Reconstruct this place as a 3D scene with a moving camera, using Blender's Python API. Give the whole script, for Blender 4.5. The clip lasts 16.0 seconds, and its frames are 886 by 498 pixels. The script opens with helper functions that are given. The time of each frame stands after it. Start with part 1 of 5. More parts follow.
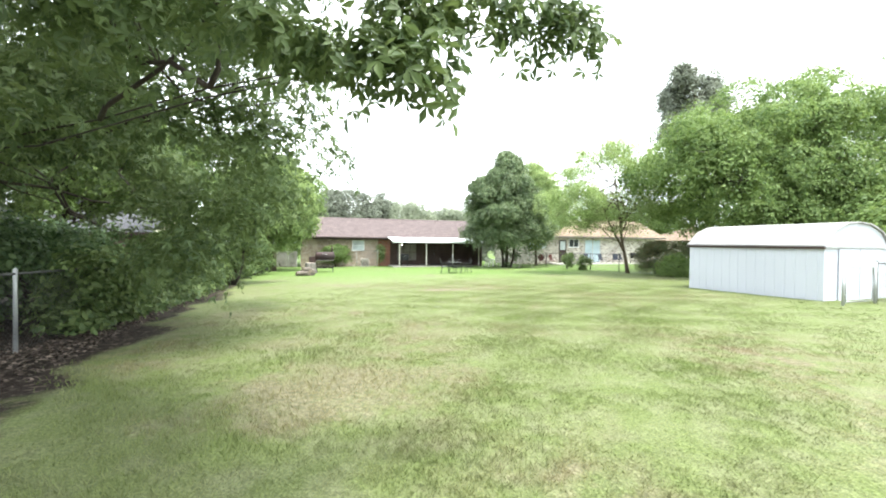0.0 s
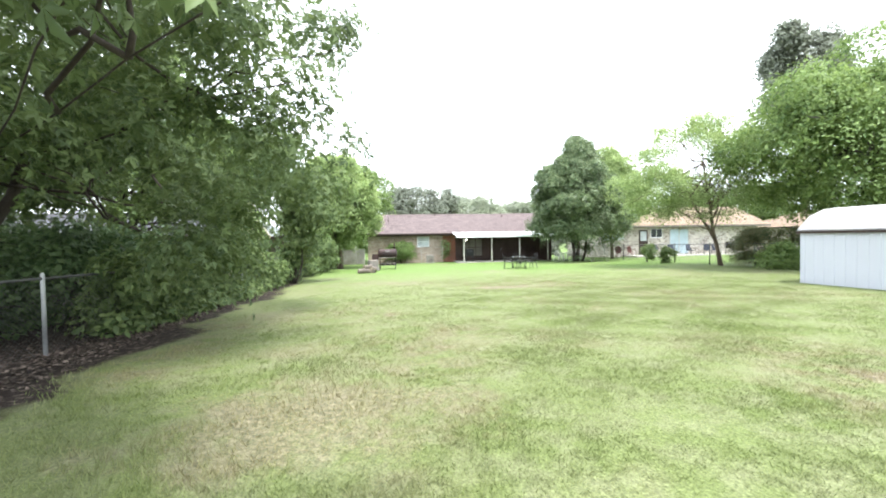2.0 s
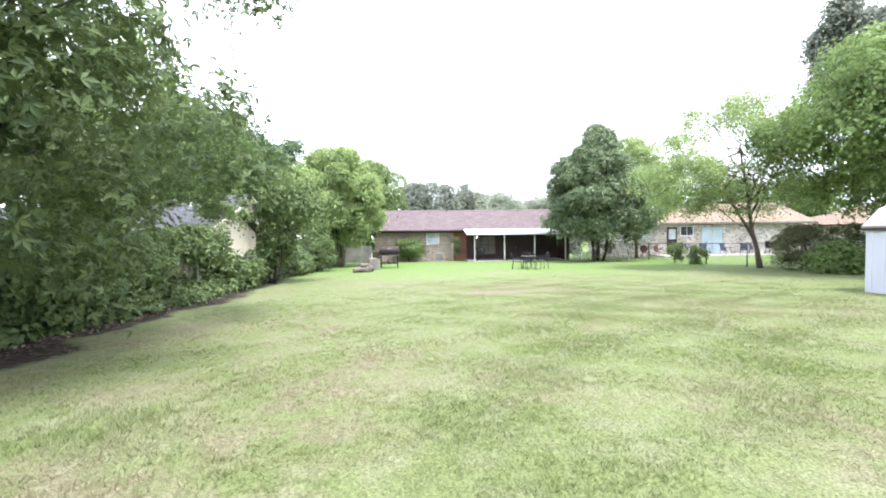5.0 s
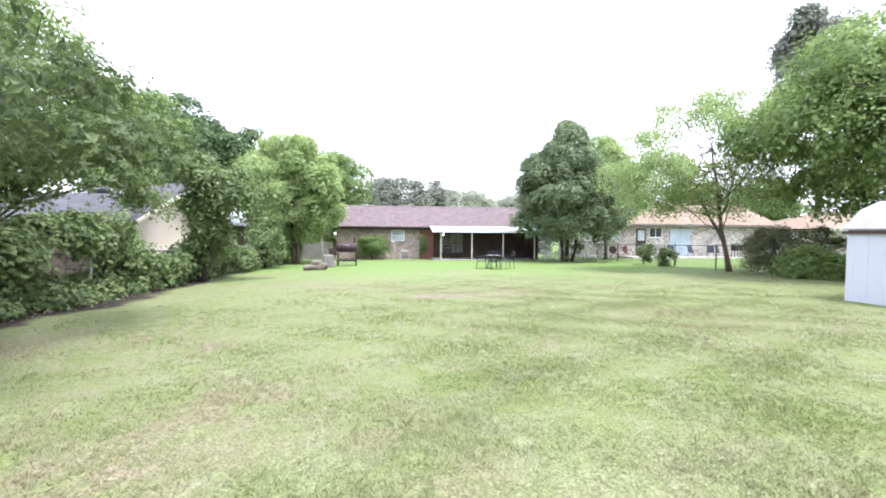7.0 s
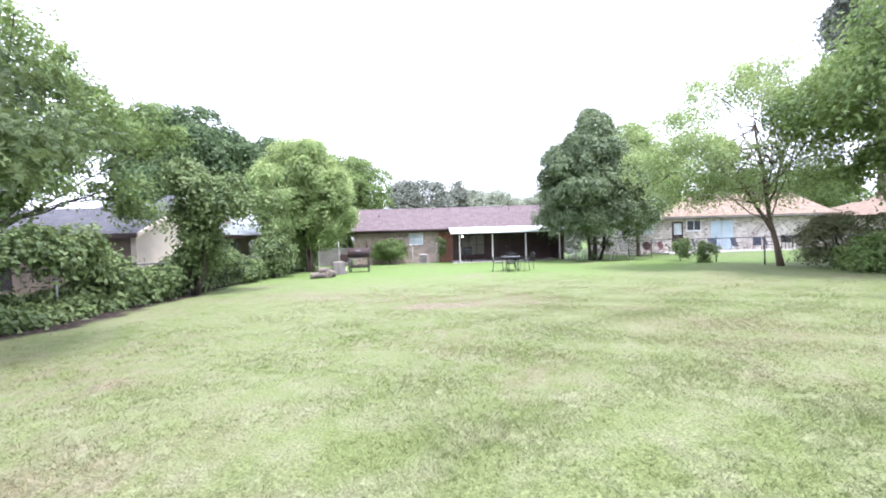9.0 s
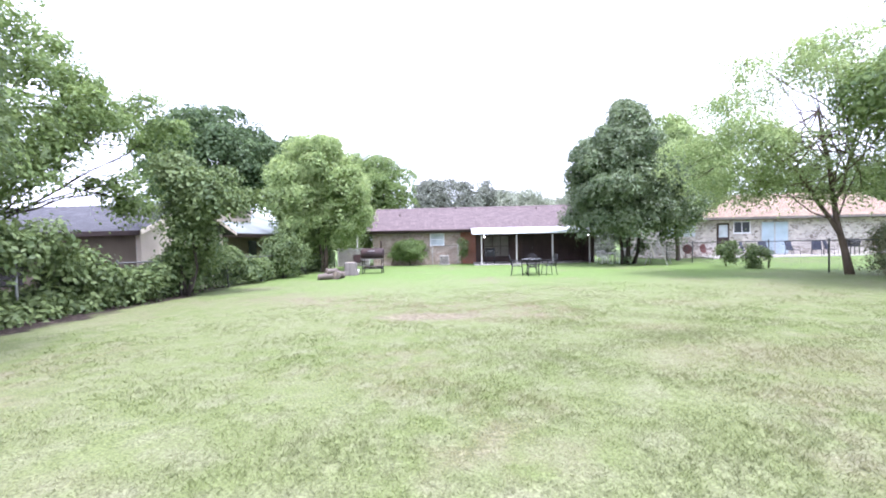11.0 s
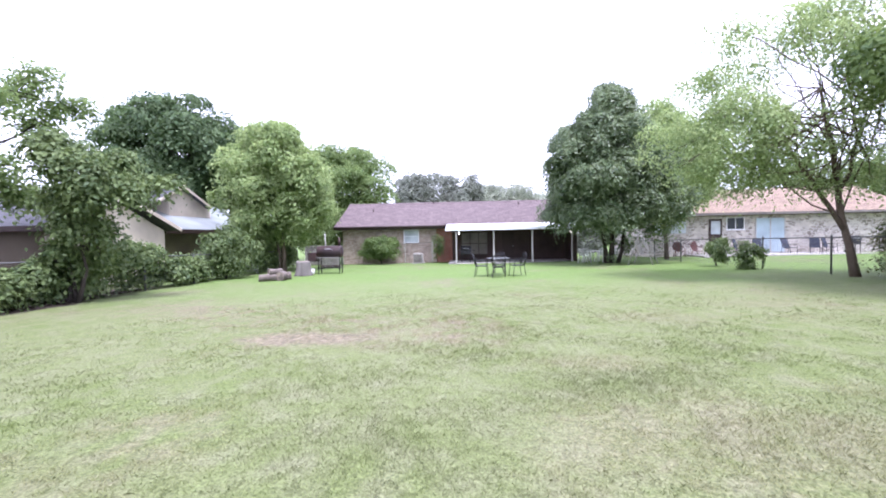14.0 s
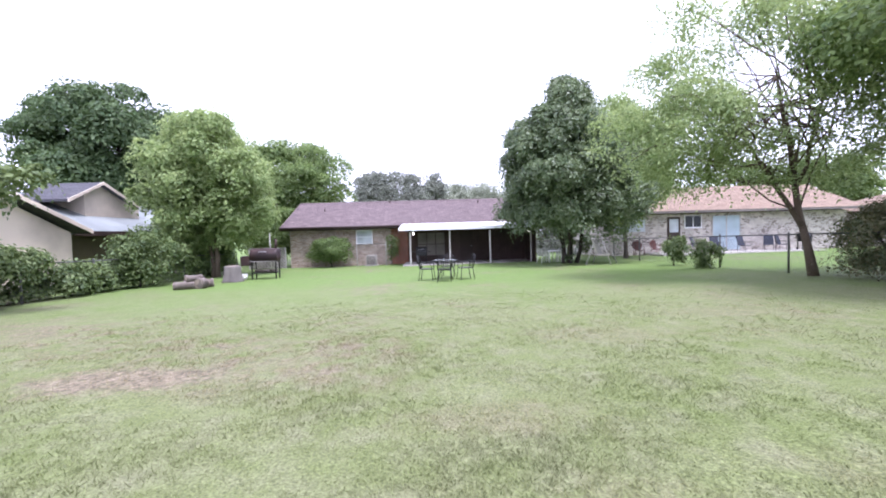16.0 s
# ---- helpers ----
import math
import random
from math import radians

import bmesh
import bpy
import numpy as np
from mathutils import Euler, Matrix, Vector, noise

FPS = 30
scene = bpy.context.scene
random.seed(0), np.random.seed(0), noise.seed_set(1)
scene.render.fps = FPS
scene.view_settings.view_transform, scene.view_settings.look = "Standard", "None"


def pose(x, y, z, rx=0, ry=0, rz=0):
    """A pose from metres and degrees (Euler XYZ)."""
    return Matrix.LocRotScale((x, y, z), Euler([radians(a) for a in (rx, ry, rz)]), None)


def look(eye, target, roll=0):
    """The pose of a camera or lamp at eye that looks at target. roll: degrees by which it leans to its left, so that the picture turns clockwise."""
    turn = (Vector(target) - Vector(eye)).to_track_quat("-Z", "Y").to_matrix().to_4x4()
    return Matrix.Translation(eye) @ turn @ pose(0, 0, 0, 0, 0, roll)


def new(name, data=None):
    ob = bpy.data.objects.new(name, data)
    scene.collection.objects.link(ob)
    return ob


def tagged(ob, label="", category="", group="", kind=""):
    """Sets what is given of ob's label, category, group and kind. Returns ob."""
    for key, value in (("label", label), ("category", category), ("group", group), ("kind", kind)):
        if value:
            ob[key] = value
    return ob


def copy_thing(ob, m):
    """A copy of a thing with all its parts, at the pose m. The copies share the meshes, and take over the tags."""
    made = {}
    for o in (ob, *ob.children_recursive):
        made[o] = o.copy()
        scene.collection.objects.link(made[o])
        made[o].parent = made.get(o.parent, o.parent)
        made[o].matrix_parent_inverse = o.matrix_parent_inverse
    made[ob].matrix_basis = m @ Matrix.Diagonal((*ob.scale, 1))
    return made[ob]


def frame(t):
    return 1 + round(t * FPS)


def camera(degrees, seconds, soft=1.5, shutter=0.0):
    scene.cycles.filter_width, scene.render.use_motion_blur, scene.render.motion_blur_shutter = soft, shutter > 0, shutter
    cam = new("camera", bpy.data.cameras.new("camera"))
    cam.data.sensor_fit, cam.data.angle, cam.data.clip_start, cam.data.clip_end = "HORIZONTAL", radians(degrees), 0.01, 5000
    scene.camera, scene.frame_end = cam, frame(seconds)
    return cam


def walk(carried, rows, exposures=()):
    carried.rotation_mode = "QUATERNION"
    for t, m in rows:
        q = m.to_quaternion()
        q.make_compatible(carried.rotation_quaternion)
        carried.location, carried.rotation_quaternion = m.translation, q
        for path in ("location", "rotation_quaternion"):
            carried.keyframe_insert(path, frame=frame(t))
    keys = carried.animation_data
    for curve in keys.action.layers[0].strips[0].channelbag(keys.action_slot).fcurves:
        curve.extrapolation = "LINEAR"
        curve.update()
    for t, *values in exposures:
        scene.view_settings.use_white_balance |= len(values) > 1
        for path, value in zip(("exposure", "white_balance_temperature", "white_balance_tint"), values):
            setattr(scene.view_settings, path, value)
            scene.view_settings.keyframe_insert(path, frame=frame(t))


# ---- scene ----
cam = camera(94.0, 16.0, soft=1.9)
METRES, EYE, TILT, LEAN, TURN = 13.6, 1.5, 0.0, -1.9, -16.0
ROWS = [
    (0.0, 0.0, 0.0, 0.0, -0.02, -0.83, 1.23),
    (0.5, 0.0135, 0.0179, -0.0001, 2.83, -0.8, 1.43),
    (1.0, 0.0288, 0.037, -0.0014, 6.02, -0.87, 1.87),
    (1.5, 0.042, 0.058, -0.0036, 8.43, -1.02, 2.34),
    (2.0, 0.0545, 0.0802, -0.0031, 10.2, -1.16, 2.78),
    (2.5, 0.0683, 0.1044, -0.0042, 12.09, -1.25, 3.13),
    (3.0, 0.0795, 0.1309, -0.0054, 13.66, -1.45, 3.16),
    (3.5, 0.0905, 0.1584, -0.006, 13.91, -1.51, 3.06),
    (4.0, 0.1028, 0.1866, -0.0066, 14.33, -1.33, 3.04),
    (6.5, 0.1449, 0.343, -0.0137, 11.04, -1.51, 1.36),
    (7.0, 0.154, 0.373, -0.0151, 10.25, -1.75, 1.42),
    (7.5, 0.1652, 0.403, -0.0159, 10.71, -1.91, 1.9),
    (8.0, 0.1786, 0.4317, -0.0168, 11.98, -1.64, 2.67),
    (8.5, 0.1901, 0.4604, -0.0179, 13.02, -1.4, 3.17),
    (9.0, 0.2005, 0.4901, -0.0197, 14.51, -1.25, 3.51),
    (9.5, 0.2099, 0.5201, -0.0217, 15.85, -0.97, 3.57),
    (10.0, 0.2181, 0.5502, -0.0229, 16.89, -0.95, 3.42),
    (12.5, 0.2708, 0.7058, -0.0299, 21.05, -0.59, 2.6),
    (13.0, 0.2858, 0.7364, -0.0302, 20.1, -0.52, 2.59),
    (13.5, 0.2961, 0.7673, -0.0318, 19.36, -0.99, 2.73),
    (14.0, 0.3051, 0.8001, -0.0317, 18.77, -1.28, 2.94),
    (14.5, 0.3155, 0.8331, -0.0326, 17.88, -1.24, 3.18),
    (15.0, 0.3239, 0.8664, -0.033, 16.72, -1.45, 3.22),
    (15.5, 0.3361, 0.8985, -0.0344, 15.93, -1.52, 3.46),
    (16.0, 0.3477, 0.931, -0.0359, 14.75, -1.45, 3.44),
]
walk(cam, [(t, pose(0, 0, EYE, TILT, LEAN, TURN) @ pose(METRES * x, METRES * y, METRES * z, 90 + pitch, roll, yaw)) for t, x, y, z, yaw, pitch, roll in ROWS],
     exposures=[(0.0, 1.78, 6350, 3), (3.5, 1.78, 6020, 11), (7.0, 1.7, 5850, 17), (9.0, 1.7, 5700, 22), (12.5, 1.6, 5500, 28), (14.5, 1.37, 5540, 30), (16.0, 1.22, 5580, 30)])

# ---- world and light: a bright overcast sky ----
world = bpy.data.worlds.new("sky")
scene.world = world
world.use_nodes = True
wn = world.node_tree.nodes
wl = world.node_tree.links
sky = wn.new("ShaderNodeTexSky")
sky.sky_type = 'NISHITA'
sky.sun_disc = False
sky.sun_elevation = radians(68)
sky.sun_rotation = radians(144)
sky.dust_density = 4.0
cloud = wn.new("ShaderNodeMix")
cloud.data_type = 'RGBA'
cloud.inputs["Factor"].default_value = 0.8
cloud.inputs["B"].default_value = (12.0, 12.2, 12.6, 1)
wl.new(sky.outputs["Color"], cloud.inputs["A"])
wl.new(cloud.outputs["Result"], wn["Background"].inputs["Color"])
wn["Background"].inputs["Strength"].default_value = 0.1
sun_data = bpy.data.lights.new("sun", 'SUN')
sun_data.energy = 2.5
sun_data.angle = radians(16)
sun_data.color = (1.0, 0.96, 0.9)
sun = new("sun", sun_data)
sun.matrix_world = look((22, -30, 92), (0, 0, 0))


# ---- materials ----
def mat(name, base, rough=0.8, metal=0.0, vary=0.15, scale=6.0, fine=60.0, bump=0.15, second=None, spec=0.3, island=0.0):
    """A surface with variation at two scales and fine relief; second: a colour for stains."""
    m = bpy.data.materials.new(name)
    m.use_nodes = True
    n, l = m.node_tree.nodes, m.node_tree.links
    b = n["Principled BSDF"]
    b.inputs["Roughness"].default_value = rough
    b.inputs["Metallic"].default_value = metal
    b.inputs["Specular IOR Level"].default_value = spec
    co = n.new("ShaderNodeTexCoord")
    big, small = n.new("ShaderNodeTexNoise"), n.new("ShaderNodeTexNoise")
    big.inputs["Scale"].default_value, small.inputs["Scale"].default_value = scale * 0.25, fine
    big.inputs["Detail"].default_value = 6
    l.new(co.outputs["Object"], big.inputs["Vector"])
    l.new(co.outputs["Object"], small.inputs["Vector"])
    mix = n.new("ShaderNodeMix")
    mix.data_type = 'RGBA'
    mix.inputs["A"].default_value = (*base, 1)
    s = second or tuple(c * 0.6 for c in base)
    mix.inputs["B"].default_value = (*s, 1)
    ramp = n.new("ShaderNodeMapRange")
    ramp.inputs["From Min"].default_value, ramp.inputs["From Max"].default_value = 0.42, 0.75
    l.new(big.outputs["Fac"], ramp.inputs["Value"])
    l.new(ramp.outputs["Result"], mix.inputs["Factor"])
    hsv = n.new("ShaderNodeHueSaturation")
    l.new(mix.outputs["Result"], hsv.inputs["Color"])
    val = n.new("ShaderNodeMapRange")
    val.inputs["To Min"].default_value, val.inputs["To Max"].default_value = 1 - vary, 1 + vary
    l.new(small.outputs["Fac"], val.inputs["Value"])
    l.new(val.outputs["Result"], hsv.inputs["Value"])
    last = hsv
    if island:
        geo = n.new("ShaderNodeNewGeometry")
        h2 = n.new("ShaderNodeHueSaturation")
        r2 = n.new("ShaderNodeMapRange")
        r2.inputs["To Min"].default_value, r2.inputs["To Max"].default_value = 1 - island, 1 + island
        l.new(geo.outputs["Random Per Island"], r2.inputs["Value"])
        l.new(r2.outputs["Result"], h2.inputs["Value"])
        l.new(hsv.outputs["Color"], h2.inputs["Color"])
        last = h2
    l.new(last.outputs["Color"], b.inputs["Base Color"])
    bp = n.new("ShaderNodeBump")
    bp.inputs["Strength"].default_value = bump
    bp.inputs["Distance"].default_value = 0.01
    l.new(small.outputs["Fac"], bp.inputs["Height"])
    l.new(bp.outputs["Normal"], b.inputs["Normal"])
    return m


def leaf_mat(name, base, tip, through_light=0.35, hue=0.03, rough=0.55):
    """Leaves: two greens leaf by leaf, light passing through."""
    m = bpy.data.materials.new(name)
    m.use_nodes = True
    n, l = m.node_tree.nodes, m.node_tree.links
    b = n["Principled BSDF"]
    b.inputs["Roughness"].default_value = rough
    b.inputs["Specular IOR Level"].default_value = 0.35
    geo = n.new("ShaderNodeNewGeometry")
    co = n.new("ShaderNodeTexCoord")
    big = n.new("ShaderNodeTexNoise")
    big.inputs["Scale"].default_value = 0.8
    l.new(co.outputs["Object"], big.inputs["Vector"])
    add = n.new("ShaderNodeMath")
    add.operation = 'ADD'
    l.new(geo.outputs["Random Per Island"], add.inputs[0])
    l.new(big.outputs["Fac"], add.inputs[1])
    half = n.new("ShaderNodeMapRange")
    half.inputs["From Min"].default_value, half.inputs["From Max"].default_value = 0.35, 1.4
    l.new(add.outputs["Value"], half.inputs["Value"])
    mix = n.new("ShaderNodeMix")
    mix.data_type = 'RGBA'
    mix.inputs["A"].default_value, mix.inputs["B"].default_value = (*base, 1), (*tip, 1)
    l.new(half.outputs["Result"], mix.inputs["Factor"])
    l.new(mix.outputs["Result"], b.inputs["Base Color"])
    tr = n.new("ShaderNodeBsdfTranslucent")
    hs = n.new("ShaderNodeHueSaturation")
    hs.inputs["Saturation"].default_value, hs.inputs["Value"].default_value = 1.02, 1.5
    hs.inputs["Hue"].default_value = 0.5 - hue * 0.5
    l.new(mix.outputs["Result"], hs.inputs["Color"])
    l.new(hs.outputs["Color"], tr.inputs["Color"])
    ms = n.new("ShaderNodeMixShader")
    ms.inputs["Fac"].default_value = through_light
    l.new(b.outputs["BSDF"], ms.inputs[1])
    l.new(tr.outputs["BSDF"], ms.inputs[2])
    l.new(ms.outputs["Shader"], n["Material Output"].inputs["Surface"])
    return m


def brick_mat(name, a, b2, mortar, width=0.21, height=0.075, joint=0.012, rough=0.9, wobble=0.0):
    m = mat(name, a, rough)
    n, l = m.node_tree.nodes, m.node_tree.links
    co = n.new("ShaderNodeTexCoord")
    sep, com = n.new("ShaderNodeSeparateXYZ"), n.new("ShaderNodeCombineXYZ")
    l.new(co.outputs["Object"], sep.inputs[0])
    s = n.new("ShaderNodeMath")
    s.operation = 'ADD'
    l.new(sep.outputs["X"], s.inputs[0])
    l.new(sep.outputs["Y"], s.inputs[1])
    l.new(s.outputs[0], com.inputs["X"])
    l.new(sep.outputs["Z"], com.inputs["Y"])
    br = n.new("ShaderNodeTexBrick")
    br.inputs["Scale"].default_value = 1.0
    br.inputs["Brick Width"].default_value = width
    br.inputs["Row Height"].default_value = height
    br.inputs["Mortar Size"].default_value = joint
    br.inputs["Color1"].default_value, br.inputs["Color2"].default_value = (*a, 1), (*b2, 1)
    br.inputs["Mortar"].default_value = (*mortar, 1)
    if wobble:
        wn2, mixv = n.new("ShaderNodeTexNoise"), n.new("ShaderNodeVectorMath")
        wn2.inputs["Scale"].default_value = 3.5
        l.new(co.outputs["Object"], wn2.inputs["Vector"])
        mixv.operation = 'MULTIPLY_ADD'
        mixv.inputs[1].default_value = (wobble, wobble, wobble)
        l.new(wn2.outputs["Color"], mixv.inputs[0])
        l.new(com.outputs[0], mixv.inputs[2])
        l.new(mixv.outputs[0], br.inputs["Vector"])
    else:
        l.new(com.outputs[0], br.inputs["Vector"])
    ns = n.new("ShaderNodeTexNoise")
    ns.inputs["Scale"].default_value = 2.3
    ns.inputs["Detail"].default_value = 5
    l.new(co.outputs["Object"], ns.inputs["Vector"])
    hs = n.new("ShaderNodeHueSaturation")
    r = n.new("ShaderNodeMapRange")
    r.inputs["To Min"].default_value, r.inputs["To Max"].default_value = 0.6, 1.4
    l.new(ns.outputs["Fac"], r.inputs["Value"])
    l.new(r.outputs["Result"], hs.inputs["Value"])
    l.new(br.outputs["Color"], hs.inputs["Color"])
    bs = n["Principled BSDF"]
    l.new(hs.outputs["Color"], bs.inputs["Base Color"])
    bp = n.new("ShaderNodeBump")
    bp.invert = True
    bp.inputs["Distance"].default_value = 0.012
    l.new(br.outputs["Fac"], bp.inputs["Height"])
    l.new(bp.outputs["Normal"], bs.inputs["Normal"])
    return m


def shingle_mat(name, a, b2):
    return brick_mat(name, a, b2, tuple(c * 0.5 for c in a), width=0.3, height=0.07, joint=0.008)


def grass_mat(name, blade):
    """Lawn greens with dry patches, and bare soil with litter along the shady fence; one field for sheet and blades."""
    m = bpy.data.materials.new(name)
    m.use_nodes = True
    n, l = m.node_tree.nodes, m.node_tree.links
    b = n["Principled BSDF"]
    b.inputs["Roughness"].default_value = 0.85
    b.inputs["Specular IOR Level"].default_value = 0.15
    geo = n.new("ShaderNodeNewGeometry")

    def tex(scale, detail=5.0, offset=0.0):
        t = n.new("ShaderNodeTexNoise")
        t.noise_dimensions = '4D'
        t.inputs["W"].default_value = offset
        t.inputs["Scale"].default_value, t.inputs["Detail"].default_value = scale, detail
        l.new(geo.outputs["Position"], t.inputs["Vector"])
        return t.outputs["Fac"]

    def span(v, a, c, lo=0.0, hi=1.0):
        r = n.new("ShaderNodeMapRange")
        r.inputs["From Min"].default_value, r.inputs["From Max"].default_value = a, c
        r.inputs["To Min"].default_value, r.inputs["To Max"].default_value = lo, hi
        l.new(v, r.inputs["Value"])
        return r.outputs["Result"]

    def mth(op, a, c):
        r = n.new("ShaderNodeMath")
        r.operation = op
        for k, v in ((0, a), (1, c)):
            if isinstance(v, (int, float)):
                r.inputs[k].default_value = v
            else:
                l.new(v, r.inputs[k])
        return r.outputs[0]

    def mixc(f, a, c):
        r = n.new("ShaderNodeMix")
        r.data_type = 'RGBA'
        l.new(f, r.inputs["Factor"])
        for k, v in (("A", a), ("B", c)):
            if isinstance(v, tuple):
                r.inputs[k].default_value = (*v, 1)
            else:
                l.new(v, r.inputs[k])
        return r.outputs["Result"]

    sep = n.new("ShaderNodeSeparateXYZ")
    l.new(geo.outputs["Position"], sep.inputs[0])
    green = mixc(span(tex(0.5, 6, 1.0), 0.3, 0.75), LAWN_A, LAWN_B)
    green = mixc(span(tex(3.1, 7, 9.0), 0.42, 0.8), green, LAWN_C)
    lush = mth('ADD', sep.outputs["Y"], mth('MULTIPLY', mth('SUBTRACT', tex(0.35, 5, 12.0), 0.5), 14.0))
    green = mixc(span(lush, 19.0, 27.0, 0.0, 0.85), green, (0.125, 0.2, 0.05))
    dry = span(tex(0.33, 6, 5.0), 0.5, 0.68)
    dry = mth('MULTIPLY', dry, span(tex(3.0, 5, 3.0), 0.4, 0.6))
    dry_f = dry
    for cx, cy, rx, ry, bare in BARE:
        dx = mth('DIVIDE', mth('SUBTRACT', sep.outputs["X"], cx), rx)
        dy = mth('DIVIDE', mth('SUBTRACT', sep.outputs["Y"], cy), ry)
        d = mth('ADD', mth('MULTIPLY', dx, dx), mth('MULTIPLY', dy, dy))
        d = mth('ADD', d, mth('ADD', mth('MULTIPLY', mth('SUBTRACT', tex(1.3, 8, cx), 0.5), 3.2), mth('MULTIPLY', mth('SUBTRACT', tex(9.0, 4, cy), 0.5), 2.2)))
        dry_f = mth('MAXIMUM', dry_f, span(d, 1.2, 0.1, 0.0, bare))
    if blade:
        col = mixc(mth('MULTIPLY', dry_f, 0.8), green, (0.22, 0.18, 0.11))
        rnd = span(geo.outputs["Random Per Island"], 0, 1, 0.9, 1.5)
        h = n.new("ShaderNodeHueSaturation")
        l.new(rnd, h.inputs["Value"])
        l.new(col, h.inputs["Color"])
        l.new(h.outputs["Color"], b.inputs["Base Color"])
        tr = n.new("ShaderNodeBsdfTranslucent")
        l.new(h.outputs["Color"], tr.inputs["Color"])
        ms = n.new("ShaderNodeMixShader")
        ms.inputs["Fac"].default_value = 0.3
        l.new(b.outputs["BSDF"], ms.inputs[1])
        l.new(tr.outputs["BSDF"], ms.inputs[2])
        l.new(ms.outputs["Shader"], n["Material Output"].inputs["Surface"])
        return m
    soil = mixc(span(tex(14.0, 6, 2.0), 0.4, 0.65), (0.11, 0.085, 0.065), (0.29, 0.235, 0.175))
    col = mixc(mth('MULTIPLY', dry_f, 0.8), green, soil)
    litter = mixc(span(tex(11.0, 4, 7.0), 0.52, 0.66), (0.028, 0.021, 0.017), (0.13, 0.10, 0.085))
    edge = mth('ADD', sep.outputs["X"], mth('MULTIPLY', mth('SUBTRACT', tex(0.9, 6, 4.0), 0.5), 2.6))
    edge = mth('ADD', edge, mth('MULTIPLY', sep.outputs["Y"], 0.055))
    yard = mth('MULTIPLY', span(edge, -2.45, -2.75), span(sep.outputs["Y"], 27.0, 20.0))
    col = mixc(yard, col, litter)
    h = n.new("ShaderNodeHueSaturation")
    l.new(col, h.inputs["Color"])
    l.new(span(tex(45.0, 3, 6.0), 0.25, 0.75, 0.4, 1.35), h.inputs["Value"])
    l.new(h.outputs["Color"], b.inputs["Base Color"])
    bp = n.new("ShaderNodeBump")
    bp.inputs["Strength"].default_value = 0.7
    bp.inputs["Distance"].default_value = 0.03
    l.new(tex(38.0, 4, 8.0), bp.inputs["Height"])
    l.new(bp.outputs["Normal"], b.inputs["Normal"])
    return m


LAWN_A, LAWN_B, LAWN_C = (0.13, 0.165, 0.055), (0.17, 0.193, 0.088), (0.202, 0.21, 0.122)
BARE = [(0.15, 4.75, 1.6, 1.15, 0.75), (1.9, 7.3, 1.0, 0.4, 0.45), (-0.5, 7.3, 0.8, 0.5, 0.5), (-1.9, 10.9, 0.8, 1.3, 0.6), (4.6, 15.4, 1.4, 0.55, 1.0), (8.7, 11.0, 1.1, 0.4, 0.35),
        (10.7, 10.4, 0.5, 0.4, 0.4), (8.8, 12.1, 1.5, 1.0, 0.4), (10.5, 16.6, 1.2, 0.6, 0.35), (13.4, 22.4, 0.9, 0.6, 0.35), (13.2, 18.0, 1.1, 0.5, 0.35), (8.4, 14.0, 1.0, 0.35, 0.4), (-2.4, 22.5, 0.8, 1.1, 0.4)]
M_LAWN, M_BLADE = grass_mat("lawn", False), grass_mat("grass_blades", True)
M_BARK = mat("bark", (0.13, 0.10, 0.075), 0.95, vary=0.4, scale=3, fine=25, bump=0.9)
M_BARK_DARK = mat("dark_bark", (0.06, 0.05, 0.042), 0.95, vary=0.4, scale=3, fine=25, bump=0.9)
M_WHITE = mat("white_metal", (0.80, 0.81, 0.83), 0.45, vary=0.03, scale=2, bump=0.03, second=(0.74, 0.75, 0.77))
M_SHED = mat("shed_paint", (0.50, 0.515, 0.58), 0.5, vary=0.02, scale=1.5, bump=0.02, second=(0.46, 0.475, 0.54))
M_SHEDROOF = mat("shed_roof", (0.36, 0.345, 0.355), 0.6, vary=0.08, scale=3, bump=0.1)
M_GALV = mat("galvanised_steel", (0.42, 0.43, 0.44), 0.5, metal=0.6, vary=0.1, scale=8, bump=0.05)
M_WIRE = mat("dull_fence_wire", (0.11, 0.112, 0.11), 0.6, metal=0.5, vary=0.15, scale=8, bump=0.05)
M_BLACKIRON = mat("black_iron", (0.03, 0.03, 0.032), 0.5, metal=0.4, vary=0.2, scale=9, bump=0.2)
M_RUST = mat("rusty_black_steel", (0.035, 0.025, 0.026), 0.55, metal=0.3, vary=0.25, scale=6, bump=0.3, second=(0.065, 0.036, 0.03))
M_BRICK = brick_mat("house_brick", (0.46, 0.36, 0.29), (0.21, 0.14, 0.11), (0.48, 0.43, 0.38))
M_REDBRICK = brick_mat("red_brick", (0.30, 0.10, 0.06), (0.22, 0.07, 0.045), (0.30, 0.22, 0.18))
M_STONE = brick_mat("pale_stone", (0.60, 0.56, 0.50), (0.20, 0.17, 0.145), (0.52, 0.48, 0.44), width=0.34, height=0.2, joint=0.03, wobble=0.5)
M_ROOF = shingle_mat("brown_shingle", (0.15, 0.115, 0.115), (0.11, 0.085, 0.086))
M_ROOF_TAN = shingle_mat("tan_shingle", (0.25, 0.185, 0.135), (0.20, 0.145, 0.105))
M_ROOF_GREY = shingle_mat("grey_shingle", (0.085, 0.085, 0.095), (0.06, 0.06, 0.068))
M_ROOF_BLUE = mat("pale_metal_roof", (0.27, 0.30, 0.30), 0.5, vary=0.06, scale=2, bump=0.1)
# Very dark brown for the walls, soffit and screen within the porch.
M_DARKWOOD = mat("dark_brown_wood", (0.07, 0.045, 0.04), 0.7, vary=0.3, scale=4, bump=0.3)
